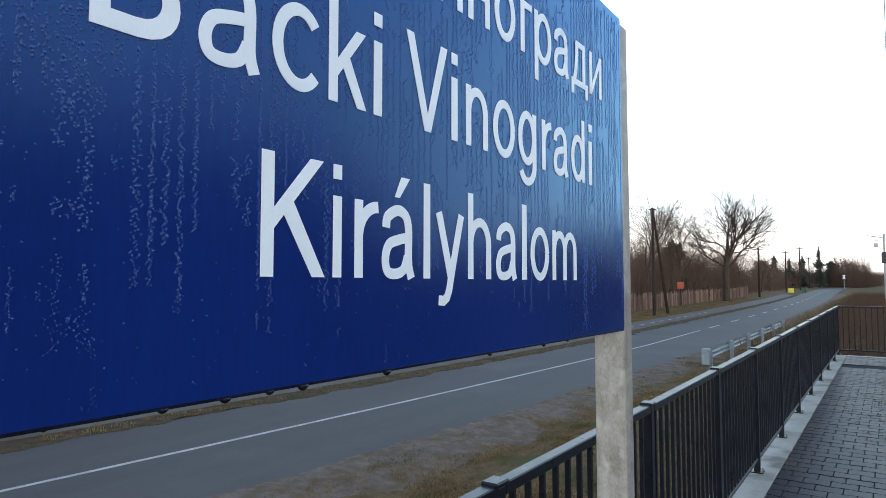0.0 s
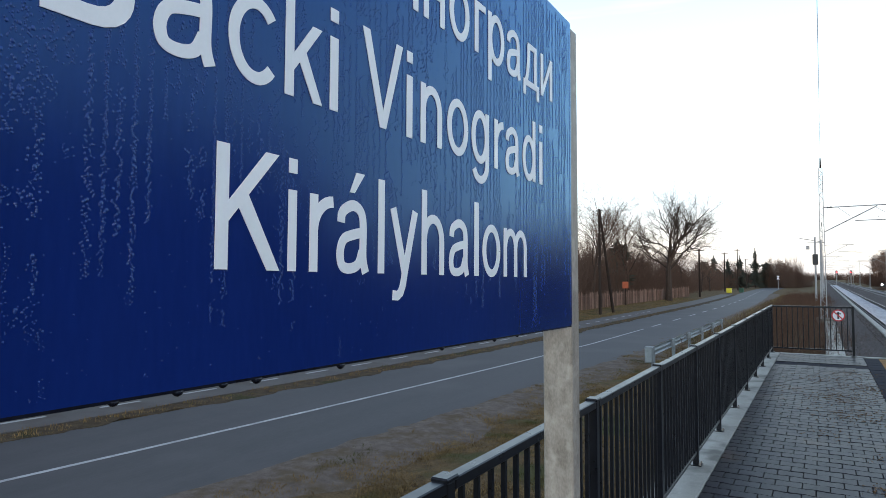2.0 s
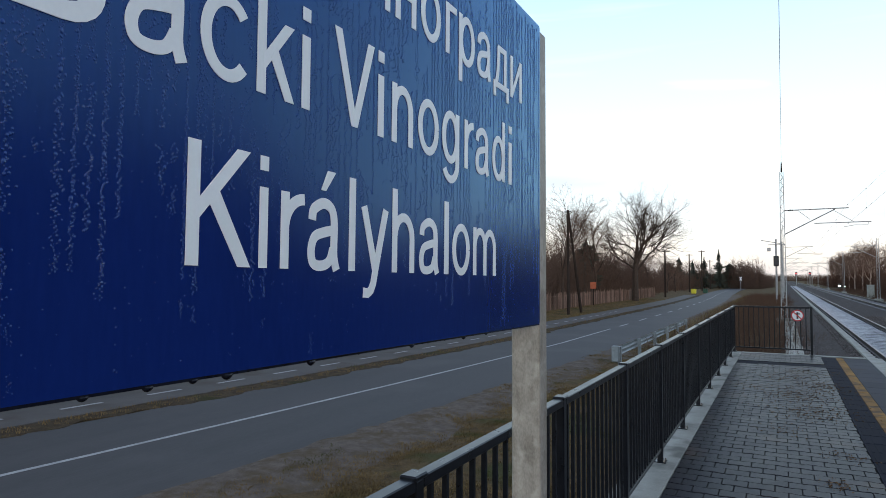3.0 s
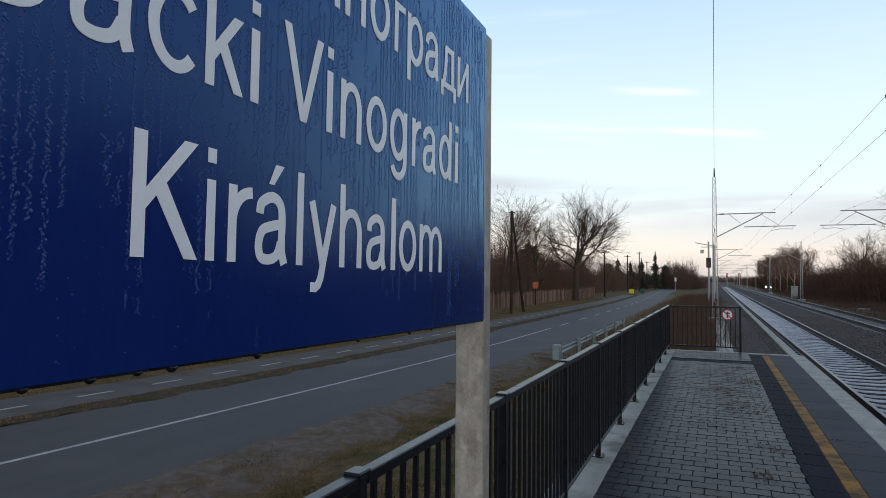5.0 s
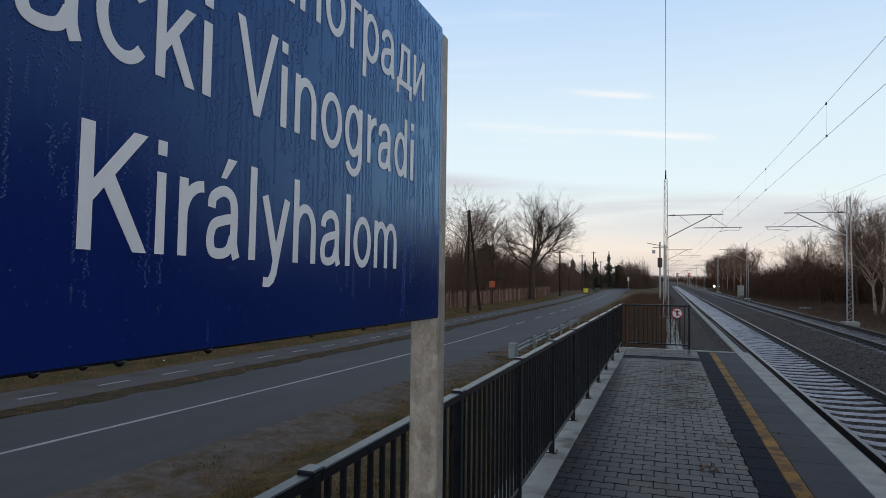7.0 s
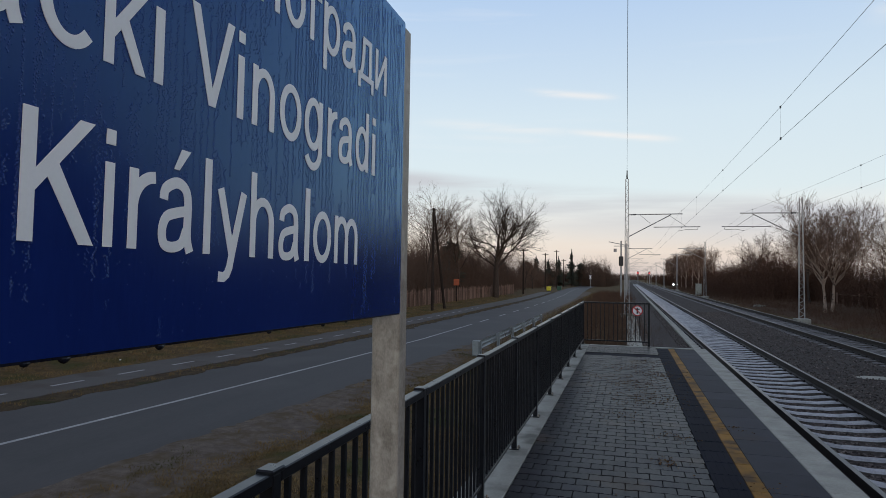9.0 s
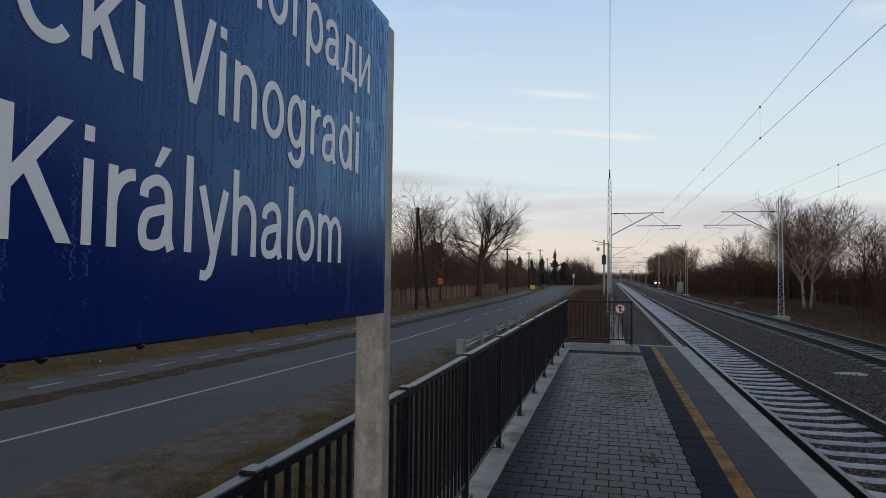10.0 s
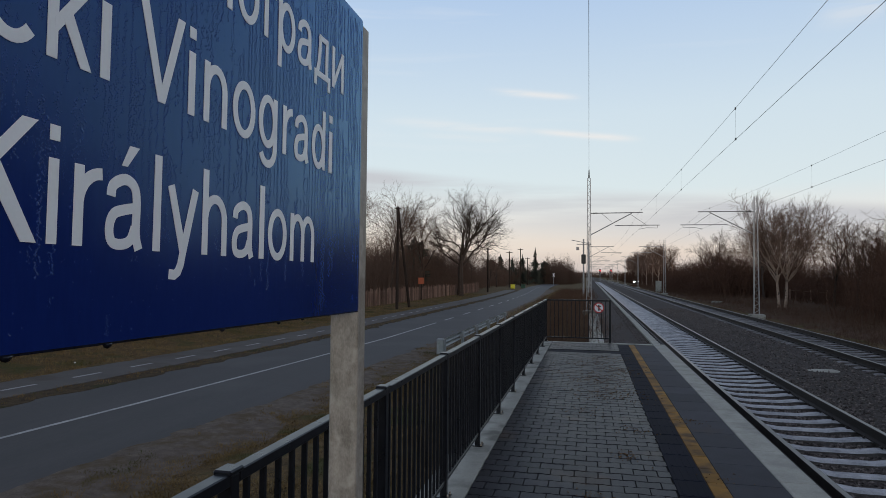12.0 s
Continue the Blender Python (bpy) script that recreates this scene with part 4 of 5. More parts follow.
        y += rng.uniform(0.035, 0.15)
    hang = drips.object("hanging_drops", M_WETEDGE)
    hang.matrix_basis = tilt
    for p in hang.data.polygons:
        p.use_smooth = True
    tagged(hang, "dark water drops hanging from the lower edge of the board", "water drops", kind="stuff")
    d = drops.object("water_drops", M_DROP)
    d.matrix_basis = tilt
    for p in d.data.polygons:
        p.use_smooth = True
    tagged(d, "small water drops running down the blue board", "water drops", kind="stuff")


# ---- railway ----
T1, T2, RAIL_Z, GAUGE = 2.83, 7.47, -0.45, 0.7525


def build_tracks():
    top = [(T1 - 1.16, -0.645), (T1 - 0.98, -0.705), (T1 + 0.98, -0.705), (T1 + 1.16, -0.645), (T2 - 1.16, -0.645), (T2 - 0.98, -0.700), (T2 + 0.98, -0.700), (T2 + 1.16, -0.645), (9.1, -0.66), (10.0, -1.10), (10.0, -1.2)]
    bed_prof = [(1.30, -1.15), (1.30, -0.66)] + top
    bed = part("ballast_bed", extrude_y(bed_prof, -30, Y_END + 0.0, 1), M_BALLAST)
    tagged(bed, "grey crushed stone ballast bed under the tracks", "ballast", kind="structure")
    bed_prof2 = [(-1.6, -1.15), (-0.2, -0.78), (1.2, -0.66)] + top
    bed2 = part("ballast_bed_far", extrude_y(bed_prof2, Y_END + 0.012, 900, 1), M_BALLAST)
    tagged(bed2, "grey crushed stone ballast with a sloping shoulder", "ballast", kind="structure")
    rail_prof = [(-0.07, -0.17), (0.07, -0.17), (0.07, -0.155), (0.012, -0.135), (0.010, -0.05), (0.034, -0.038), (0.036, -0.006),
                 (-0.036, -0.006), (-0.034, -0.038), (-0.010, -0.05), (-0.012, -0.135), (-0.07, -0.155)]
    head_prof = [(-0.036, -0.006), (0.036, -0.006), (0.033, 0.0), (-0.033, 0.0)]
    # a sleeper: deep rail seats, lower waist
    secs = [(-1.12, 0.125, -0.01), (-1.0, 0.125, 0.012), (-0.58, 0.12, 0.012), (-0.32, 0.098, -0.022), (0.32, 0.098, -0.022), (0.58, 0.12, 0.012), (1.0, 0.125, 0.012), (1.12, 0.125, -0.01)]
    sv, sf = [], []
    for x, hw, dz in secs:
        sv += [(x, -hw, -0.2), (x, -hw * 0.92, dz - 0.026), (x, -hw * 0.66, dz), (x, hw * 0.66, dz), (x, hw * 0.92, dz - 0.026), (x, hw, -0.2)]
    for i in range(len(secs) - 1):
        for k in range(5):
            a = i * 6 + k
            sf.append((a, a + 6, a + 7, a + 1))
    sf += [tuple(range(6)), tuple(range(len(sv) - 1, len(sv) - 7, -1))]

    def dark_sides(me):
        # steep faces take the second, darker sleeper colour
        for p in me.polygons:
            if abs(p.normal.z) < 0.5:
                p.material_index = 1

    rng = random.Random(2)
    for name, cx, m_sl in (("railway_track", T1, M_SLEEPER), ("railway_track", T2, M_SLEEPER_OLD)):
        me = None
        tr = empty(name, cx, 0, RAIL_Z, label="steel railway track on frosted concrete sleepers", category="railway track", group="tracks", kind="structure")
        for s in (-1, 1):
            for nm, prof, mt in (("rail", rail_prof, M_RAIL), ("rail_head", head_prof, M_RAILTOP)):
                part(nm, extrude_y([(x + s * GAUGE, z) for x, z in prof], -30, 900, 1), mt, tr)
        sl_v, sl_f = [], []
        fast = Soup()
        for k in range(450):
            y = -17.7 + 0.6 * k
            dz = -0.185 + rng.uniform(-0.004, 0.004)
            if 30 <= k < 180:
                if me is None:
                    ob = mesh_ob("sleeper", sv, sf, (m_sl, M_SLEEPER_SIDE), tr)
                    dark_sides(ob.data)
                    ob.location = (0, y, dz)
                    me = ob.data
                else:
                    share("sleeper", me, tr, 0, y, dz)
                for s in (-1, 1):
                    for o in (-0.105, 0.105):
                        fast.stone(Vector((s * GAUGE + o, y, -0.150)), 0.045, rng)
            else:
                b = len(sl_v)
                sl_v += [(x, yy + y, z + dz) for x, yy, z in sv]
                sl_f += [tuple(i + b for i in f) for f in sf]
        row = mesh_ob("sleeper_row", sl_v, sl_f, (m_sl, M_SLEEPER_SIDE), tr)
        dark_sides(row.data)
        tagged(row, kind="stuff")
        tagged(fast.object("rail_fastenings", M_RAIL, tr), kind="stuff")
    # loose stones on the bed
    rng = random.Random(8)
    st = Soup()
    while len(st.v) < 6 * 42000:
        y = 4 + 46 * rng.random() ** 1.8
        x = rng.uniform(1.42, 9.6)
        if y < 26 and rng.random() < 0.4:
            x = rng.uniform(1.45, 4.1)
        if y > Y_END + 0.2 and rng.random() < 0.25:
            x = rng.uniform(-1.2, 1.4)
        on = any(abs(abs(x - t) - GAUGE) < 0.09 for t in (T1, T2))
        between = any(abs(x - t) < 1.14 and abs(((y - 0.3) / 0.6 + 0.5) % 1 - 0.5) * 0.6 < 0.15 for t in (T1, T2))
        if on or between:
            continue
        base = -0.70 if x > 1.3 else (-0.68 - 0.10 * (1.2 - x) / 1.4 if x > -0.2 else -0.78 - 0.37 * (-0.2 - x) / 1.4)
        if x > 1.3 and not any(abs(x - t) < 1.05 for t in (T1, T2)):
            base += 0.055
        elif x > 1.3:
            base -= 0.004
        if x > 9.1:
            base = -0.70 - 0.45 * (x - 9.1)
        st.stone(Vector((x, y, base + 0.008)), rng.uniform(0.018, 0.036), rng)
    tagged(st.object("ballast_stones", M_STONE), "loose grey and brown ballast stones", "ballast stones", kind="stuff")
    # concrete cable trough that carries on past the platform
    tr = empty("cable_trough", label="pale concrete cable trough along the track", category="cable trough", kind="structure")
    bm = box_bm(0, 0.24, 0, 0.985, -0.2, 0.03, 0.008)
    lid = part("trough_lid", bm, M_COPING, tr)
    lid.location = (1.68, Y_END + 0.1, -0.60)
    for k in range(1, 150):
        share("trough_lid", lid.data, tr, 1.68, Y_END + 0.1 + k, -0.60)
    walkway = part("mast_walkway", box_bm(-0.42, 0.12, 24.0, 42.5, -0.95, -0.69, 0.01), M_COPING)
    tagged(walkway, "pale concrete strip leading to the mast", "concrete strip", kind="structure")
    bm = bmesh.new()
    bmesh.ops.create_icosphere(bm, subdivisions=2, radius=1)
    for v in bm.verts:
        v.co = Vector((v.co.x * 0.42, v.co.y * 0.3, max(-0.03, v.co.z * 0.06 + 0.03 * noise.noise(v.co * 2))))
    ob = part("concrete_slab", bm, M_COPING)
    ob.location = (5.35, 18.6, -0.66)
    tagged(ob, "pale broken concrete lump lying between the tracks", "concrete lump")


def lattice_mast(x, y, z0, z1, side, label):
    """Two channel legs with zigzag lacing; side: +1 when the bracket reaches to +x."""
    mast = empty("catenary_mast", x, y, z0, label=label, category="catenary mast", group="catenary masts")
    H = z1 - z0
    w0, w1 = 0.155, 0.085
    for s in (-1, 1):
        bm = bmesh.new()
        vs = []
        for z, w in ((0.25, w0), (H, w1)):
            for dx, dy in ((-0.022, -0.06), (0.022, -0.06), (0.022, 0.06), (-0.022, 0.06)):
                vs.append(bm.verts.new((s * w + dx, dy, z)))
        for f in ((0, 1, 2, 3), (4, 5, 6, 7), (0, 1, 5, 4), (1, 2, 6, 5), (2, 3, 7, 6), (3, 0, 4, 7)):
            bm.faces.new([vs[i] for i in f])
        part("leg", bm, M_MAST, mast)
    bm = bmesh.new()
    n = 34
    for k in range(n):
        za, zb = 0.3 + (H - 0.35) * k / n, 0.3 + (H - 0.35) * (k + 1) / n
        wa, wb = w0 + (w1 - w0) * k / n, w0 + (w1 - w0) * (k + 1) / n
        s = 1 if k % 2 else -1
        for dy in (-0.055, 0.055):
            add_tube(bm, (s * wa, dy, za), (-s * wb, dy, zb), 0.011, sides=4)
    part("lacing", bm, M_MAST, mast)
    part("footing", box_bm(-0.42, 0.42, -0.40, 0.40, -0.6, 0.26, 0.05), M_CONC, mast)
    if side:
        reach = side * 3.3
        zt, zc = 5.82 - z0, 5.0 - z0
        part("top_tube", tube_bm((side * 0.12, 0, zt), (reach * 1.03, 0, zt + 0.02), 0.032), M_MAST, mast)
        part("strut", tube_bm((side * 0.12, 0, zt - 1.42), (reach * 0.82, 0, zt - 0.03), 0.032), M_MAST, mast)
        part("steady_tube", tube_bm((reach * 0.50, 0, zc), (reach * 1.35, 0, zc + 0.01), 0.026), M_MAST, mast)
        part("drop_link", tube_bm((reach * 1.31, 0, zc), (reach * 1.30, 0, zc - 0.18), 0.012), M_MAST, mast)
        part("steady_arm", tube_bm((reach * 1.30, 0, zc - 0.18), (reach * 1.10, 0, zc - 0.16), 0.014), M_MAST, mast)
        part("steady_arm", tube_bm((reach * 1.10, 0, zc - 0.16), (reach * 0.95, 0, zc - 0.26), 0.014), M_MAST, mast)
        part("stay", tube_bm((reach * 0.24, 0, zt), (reach * 0.44, 0, zc + 0.24), 0.013), M_MAST, mast)
        part("stay", tube_bm((reach * 0.80, 0, zt - 0.1), (reach * 1.10, 0, zc + 0.02), 0.013), M_MAST, mast)
        bm = bmesh.new()
        for k in range(4):
            add_tube(bm, (side * (0.30 + 0.07 * k), 0, zt), (side * (0.34 + 0.07 * k), 0, zt), 0.07, 0.03)
        part("insulator", bm, M_WOODPOLE, mast)
    return mast


def build_catenary():
    a = lattice_mast(-0.42, 44, -0.85, 8.15, 1, "grey steel lattice catenary mast with bracket beside the track")
    part("top_pin", tube_bm((0, 0, 9.0), (0, 0, 9.58), 0.05, 0.03), M_WOODPOLE, a)
    b = lattice_mast(9.75, 44, -0.85, 6.75, -1, "grey steel lattice catenary mast with bracket beside the track")
    for k in range(1, 7):
        copy_thing(a, Matrix.Translation((-0.42, 44 + 50 * k, -0.85)))
        copy_thing(b, Matrix.Translation((9.75, 44 + 50 * k, -0.85)))
    copy_thing(a, Matrix.Translation((-0.42, -6 - 12, -0.85)))
    copy_thing(b, Matrix.Translation((9.75, -6, -0.85)))

    def wire_x(x, y, stagger):
        """The wire runs from side to side between the masts."""
        f = ((y + 6) / 50) % 2
        return x + stagger * (1 - 2 * abs(1 - f))

    def wire(name, x, za, sag, r, label, stagger=0.0):
        s = Soup()
        for k in range(-1, 7):
            y0, y1 = -6 + 50 * k, 44 + 50 * k
            n = 16 if k < 2 else 4
            ys = [y0 + (y1 - y0) * i / n for i in range(n + 1)]
            pts = [Vector((wire_x(x, y, stagger), y, za - sag * 4 * (i / n) * (1 - i / n))) for i, y in enumerate(ys)]
            s.tube(pts, [r] * (n + 1), 5)
        return tagged(s.object(name, M_WIRE), label, "overhead wire", "overhead wires")

    for x, side, high in ((2.80, -0.03, 5.90), (7.12, -0.42, 5.93)):
        wire("contact_wire", x, 4.80, 0.0, 0.0042, "dark copper contact wire over the track", side)
        wire("messenger_wire", x, high, 0.40, 0.0038, "dark catenary wire over the track", side)
        dr = empty("droppers", x, 0, 4.80, label="thin droppers between catenary and contact wire", category="dropper", group="overhead wires")
        for k in range(9):
            y = -1.4 + 8.7 * k
            f = ((y + 6) % 50) / 50
            top = high - 4.80 - 0.40 * 4 * f * (1 - f)
            dx = wire_x(0.0, y, side)
            bm = tube_bm((dx, y, 0.0), (dx, y, top), 0.0016, sides=4)
            add_box(bm, dx - 0.014, dx + 0.014, y - 0.02, y + 0.02, -0.02, 0.03)
            add_box(bm, dx - 0.014, dx + 0.014, y - 0.02, y + 0.02, top - 0.03, top + 0.02)
            part("dropper", bm, M_WIRE, dr)
    wire("feeder_wire", -0.42, 8.62, 0.5, 0.007, "thin wire carried on the mast tops")


# ---- guard rail, poles, trackside things ----
def build_guardrail():
    g = empty("guardrail", -5.05, 20.6, -1.1, label="short zinc-grey steel crash barrier on the grass verge", category="guardrail")
    prof = [(0.0, 0.42), (0.05, 0.46), (0.05, 0.52), (0.0, 0.555), (0.05, 0.59), (0.05, 0.65), (0.0, 0.69), (-0.006, 0.69), (0.043, 0.648), (0.043, 0.592),
            (-0.006, 0.56), (-0.006, 0.55), (0.043, 0.518), (0.043, 0.462), (-0.006, 0.42)]
    part("beam", extrude_y([(-x, z) for x, z in prof], 0.1, 16.5, 6), M_GUARD, g)
    for k in range(6):
        y = 0.3 + 3.1 * k
        part("post", box_bm(0.03, 0.13, y - 0.05, y + 0.05, -0.3, 0.72, 0.008), M_GUARD, g)
        part("spacer", box_bm(0.001, 0.029, y - 0.08, y + 0.08, 0.46, 0.66, 0.004), M_GUARD, g)
    part("end_piece", box_bm(-0.10, 0.14, -0.06, 0.10, 0.26, 0.76, 0.03), M_GUARD, g)


def build_poles():
    p = empty("wooden_pole", -15.9, 53, -1.1, label="dark timber double-leg utility pole beside the road", category="utility pole", group="utility poles")
    top = Vector((-0.15, -0.8, 8.45))
    for b in ((0.35, -2.5, -0.3), (0.40, 1.0, -0.1)):
        part("leg", tube_bm(b, top, 0.12, 0.09, 10), M_WOODPOLE, p)
    arm = part("cross_arm", box_bm(-0.42, 0.12, -0.86, -0.74, 8.27, 8.35, 0.01), M_WOODPOLE, p)
    for dx in (-0.38, 0.08):
        part("insulator", tube_bm((dx, -0.8, 8.35), (dx, -0.8, 8.50), 0.05, 0.035), M_WHITE, arm)
    for x, y, h in ((-16.6, 105, 7.2), (-18.5, 150, 8.2), (-17.5, 165, 9.5), (-18.5, 195, 8.0)):
        q = empty("wooden_pole", x, y, -1.0, label="dark timber utility pole beside the road", category="utility pole", group="utility poles")
        part("leg", tube_bm((0, 0, -0.3), (0, 0, h), 0.15, 0.11, 8), M_WOODPOLE, q)
        part("cross_arm", box_bm(-0.7, 0.7, -0.06, 0.06, h - 0.35, h - 0.22, 0.01), M_WOODPOLE, q)


def build_picket_fence():
    f = empty("picket_fence", -18.0, 36, -0.95, label="weathered grey-brown paling fence along the gardens", category="paling fence")
    bm = bmesh.new()
    vs = [(-0.012, -0.07, -0.1), (0.012, -0.07, -0.1), (-0.012, 0.07, -0.1), (0.012, 0.07, -0.1), (-0.012, -0.07, 1.30), (0.012, -0.07, 1.30),
          (-0.012, 0.07, 1.30), (0.012, 0.07, 1.30), (-0.012, 0, 1.40), (0.012, 0, 1.40)]
    v = [bm.verts.new(c) for c in vs]
    for q in ((0, 1, 5, 9, 8, 4), (2, 6, 8, 9, 7, 3), (0, 2, 3, 1), (1, 3, 7, 9, 5), (0, 4, 8, 6, 2)):
        try:
            bm.faces.new([v[i] for i in q])
        except ValueError:
            pass
    first = part("pale", bm, M_PICKET, f)
    rng = random.Random(3)
    y = 0.2
    while y < 68:
        share("pale", first.data, f, rng.uniform(-0.02, 0.02), y, rng.uniform(-0.06, 0.05), rng.uniform(-0.15, 0.15), 1, rng.uniform(0.75, 1.1), rng.uniform(0.88, 1.08))
        y += rng.uniform(0.19, 0.27)
    for z in (0.35, 1.05):
        part("cross_rail", box_bm(-0.05, -0.02, 0, 68, z, z + 0.08), M_PICKET, f)


def build_wire_fence():
    f = empty("wire_fence", 20.2, 44, -0.9, label="low weathered wooden post fence in the scrub beyond the tracks", category="fence")
    rng = random.Random(12)
    post = part("fence_post", box_bm(-0.06, 0.06, -0.06, 0.06, -0.2, 1.5, 0.01), M_PICKET, f)
    for k in range(1, 16):
        share("fence_post", post.data, f, rng.uniform(-0.05, 0.05), 2.2 * k, rng.uniform(-0.1, 0.05))
    part("fence_rail", box_bm(0.062, 0.10, 0, 33.2, 1.22, 1.30), M_PICKET, f)


def build_trackside():
    # signal post with its dark head and ladder arms
    s = empty("railway_signal", -1.05, 78, -0.9, label="grey signal post seen from behind with dark head", category="railway signal", group="railway signals")
    part("pole", tube_bm((0, 0, 0), (0, 0, 6.9), 0.10, 0.09), M_MAST, s)
    part("pole", tube_bm((0.55, 0, 0), (0.55, 0, 6.6), 0.09, 0.08), M_MAST, s)
    part("head", box_bm(-0.26, 0.26, -0.2, 0.2, 4.0, 5.1, 0.06), M_BLACK, s)
    part("arm", tube_bm((-1.4, 0, 6.8), (0.5, 0, 6.4), 0.04), M_MAST, s)
    part("arm", tube_bm((-0.8, 0, 6.3), (0.9, 0, 6.3), 0.04), M_MAST, s)
    bm = box_bm(-0.85, -0.5, -0.03, 0.03, 5.6, 6.0)
    part("panel", bm, M_MAST, s)
    for x, y, h in ((4.4, 300, 5.2), (9.2, 300, 5.2)):
        q = empty("railway_signal", x, y, -0.9, label="distant railway signal showing a red light", category="railway signal", group="railway signals")
        part("pole", tube_bm((0, 0, 0), (0, 0, h), 0.12), M_MAST, q)
        part("head", box_bm(-0.38, 0.38, 0.0, 0.3, h - 1.4, h + 0.4, 0.1), M_BLACK, q)
        lamp = disc_bm(0.18, -0.1, -0.02)
        ob = part("red_lamp", lamp, M_LIT_RED, q)
        ob.location = (0, 0, h - 0.3)
    c = empty("relay_cabinet", 10.35, 108, -0.6, label="white metal relay cabinet beside the track", category="cabinet")
    part("body", box_bm(-0.42, 0.42, -0.3, 0.3, 0.1, 1.5, 0.02), M_COPING, c)
    part("roof", box_bm(-0.48, 0.48, -0.36, 0.36, 1.5, 1.58, 0.02), M_COPING, c)
    part("door", box_bm(-0.37, 0.37, -0.32, -0.302, 0.2, 1.42, 0.005), M_COPING, c)
    part("plinth", box_bm(-0.45, 0.45, -0.33, 0.33, -0.5, 0.1), M_CONC, c)
    k = empty("kilometre_stone", 11.4, 66, -1.0, label="pale low concrete block on the bank", category="concrete block")
    part("block", box_bm(-0.5, 0.5, -0.3, 0.3, -0.2, 0.40, 0.06), M_CONC, k)
    # a parked car with its headlamps on
    v = empty("parked_car", 14.2, 215, -0.95, label="dark car facing the camera with headlamps lit", category="car")
    part("body", box_bm(-0.85, 0.85, -2.0, 2.0, 0.3, 0.95, 0.12), M_BODY, v)
    part("cabin", box_bm(-0.72, 0.72, -0.7, 1.7, 0.96, 1.5, 0.15), M_BLACK, v)
    for dx in (-0.65, 0.65):
        ob = part("headlamp", disc_bm(0.21, -0.06, 0.0), M_LIT_WHITE, v)
        ob.location = (dx, -2.02, 1.9 - 1.05)
        for dy in (-1.3, 1.3):
            w = part("wheel", tube_bm((-0.1, 0, 0), (0.1, 0, 0), 0.32, sides=14), M_BLACK, v)
            w.location = (dx * 1.2, dy, 0.32)
    # bins and a road sign by the bend
    b = empty("waste_bin", -14.9, 126, -1.05, label="yellow plastic waste container on the verge", category="waste bin", group="waste bins")
    part("body", box_bm(-0.42, 0.42, -0.4, 0.4, 0.1, 0.8, 0.08), M_YGREEN, b)
    part("lid", box_bm(-0.46, 0.46, -0.44, 0.44, 0.82, 0.92, 0.04), M_YGREEN, b)
    b = empty("waste_bin", -13.4, 131, -1.05, label="dark green plastic waste container on the verge", category="waste bin", group="waste bins")
    part("body", box_bm(-0.4, 0.4, -0.4, 0.4, 0.1, 0.8, 0.08), M_GREEN, b)
    part("lid", box_bm(-0.45, 0.45, -0.45, 0.45, 0.82, 0.9, 0.04), M_GREEN, b)
    r = empty("road_sign", -10.45, 190, -1.1, label="white cross-shaped level crossing sign on a post", category="road sign")
    part("pole", tube_bm((0, 0, 0), (0, 0, 3.4), 0.06), M_MAST, r)
    for a in (62, -62):
        bm = box_bm(-0.55, 0.55, -0.08, -0.06 + 0.004 * (a > 0), -0.10, 0.10)
        bmesh.ops.rotate(bm, verts=bm.verts, cent=(0, 0, 0), matrix=Matrix.Rotation(radians(a), 3, "Y"))
        ob = part("cross_board", bm, M_WHITE, r)
        ob.location = (0, -0.02 * (a > 0), 2.9)
    for x, y, size in ((-15.7, 17.3, 0.7), (-18.0, 22.0, 1.4)):
        bm = bmesh.new()
        bmesh.ops.create_icosphere(bm, subdivisions=2, radius=0.05 * size)
        for v in bm.verts:
            v.co = v.co * (1 + 0.5 * noise.noise(v.co * 30 + Vector((x, 0, 0))))
            v.co.z = max(v.co.z * 0.8 * size, -0.03)
        ob = part("litter", bm, M_WHITE)
        ob.location = (x, y, -1.08)
        tagged(ob, "crumpled white paper lying in the grass", "litter", "litter")
    o = empty("garden_sign", -17.6, 66, -1.0, label="orange panel on a post behind the paling fence", category="panel")
    part("post", box_bm(-0.05, 0.05, -0.05, 0.05, 0, 1.75), M_WOODPOLE, o)
    part("panel", box_bm(-0.30, 0.30, -0.09, -0.06, 1.68, 2.35, 0.01), M_ORANGE, o)


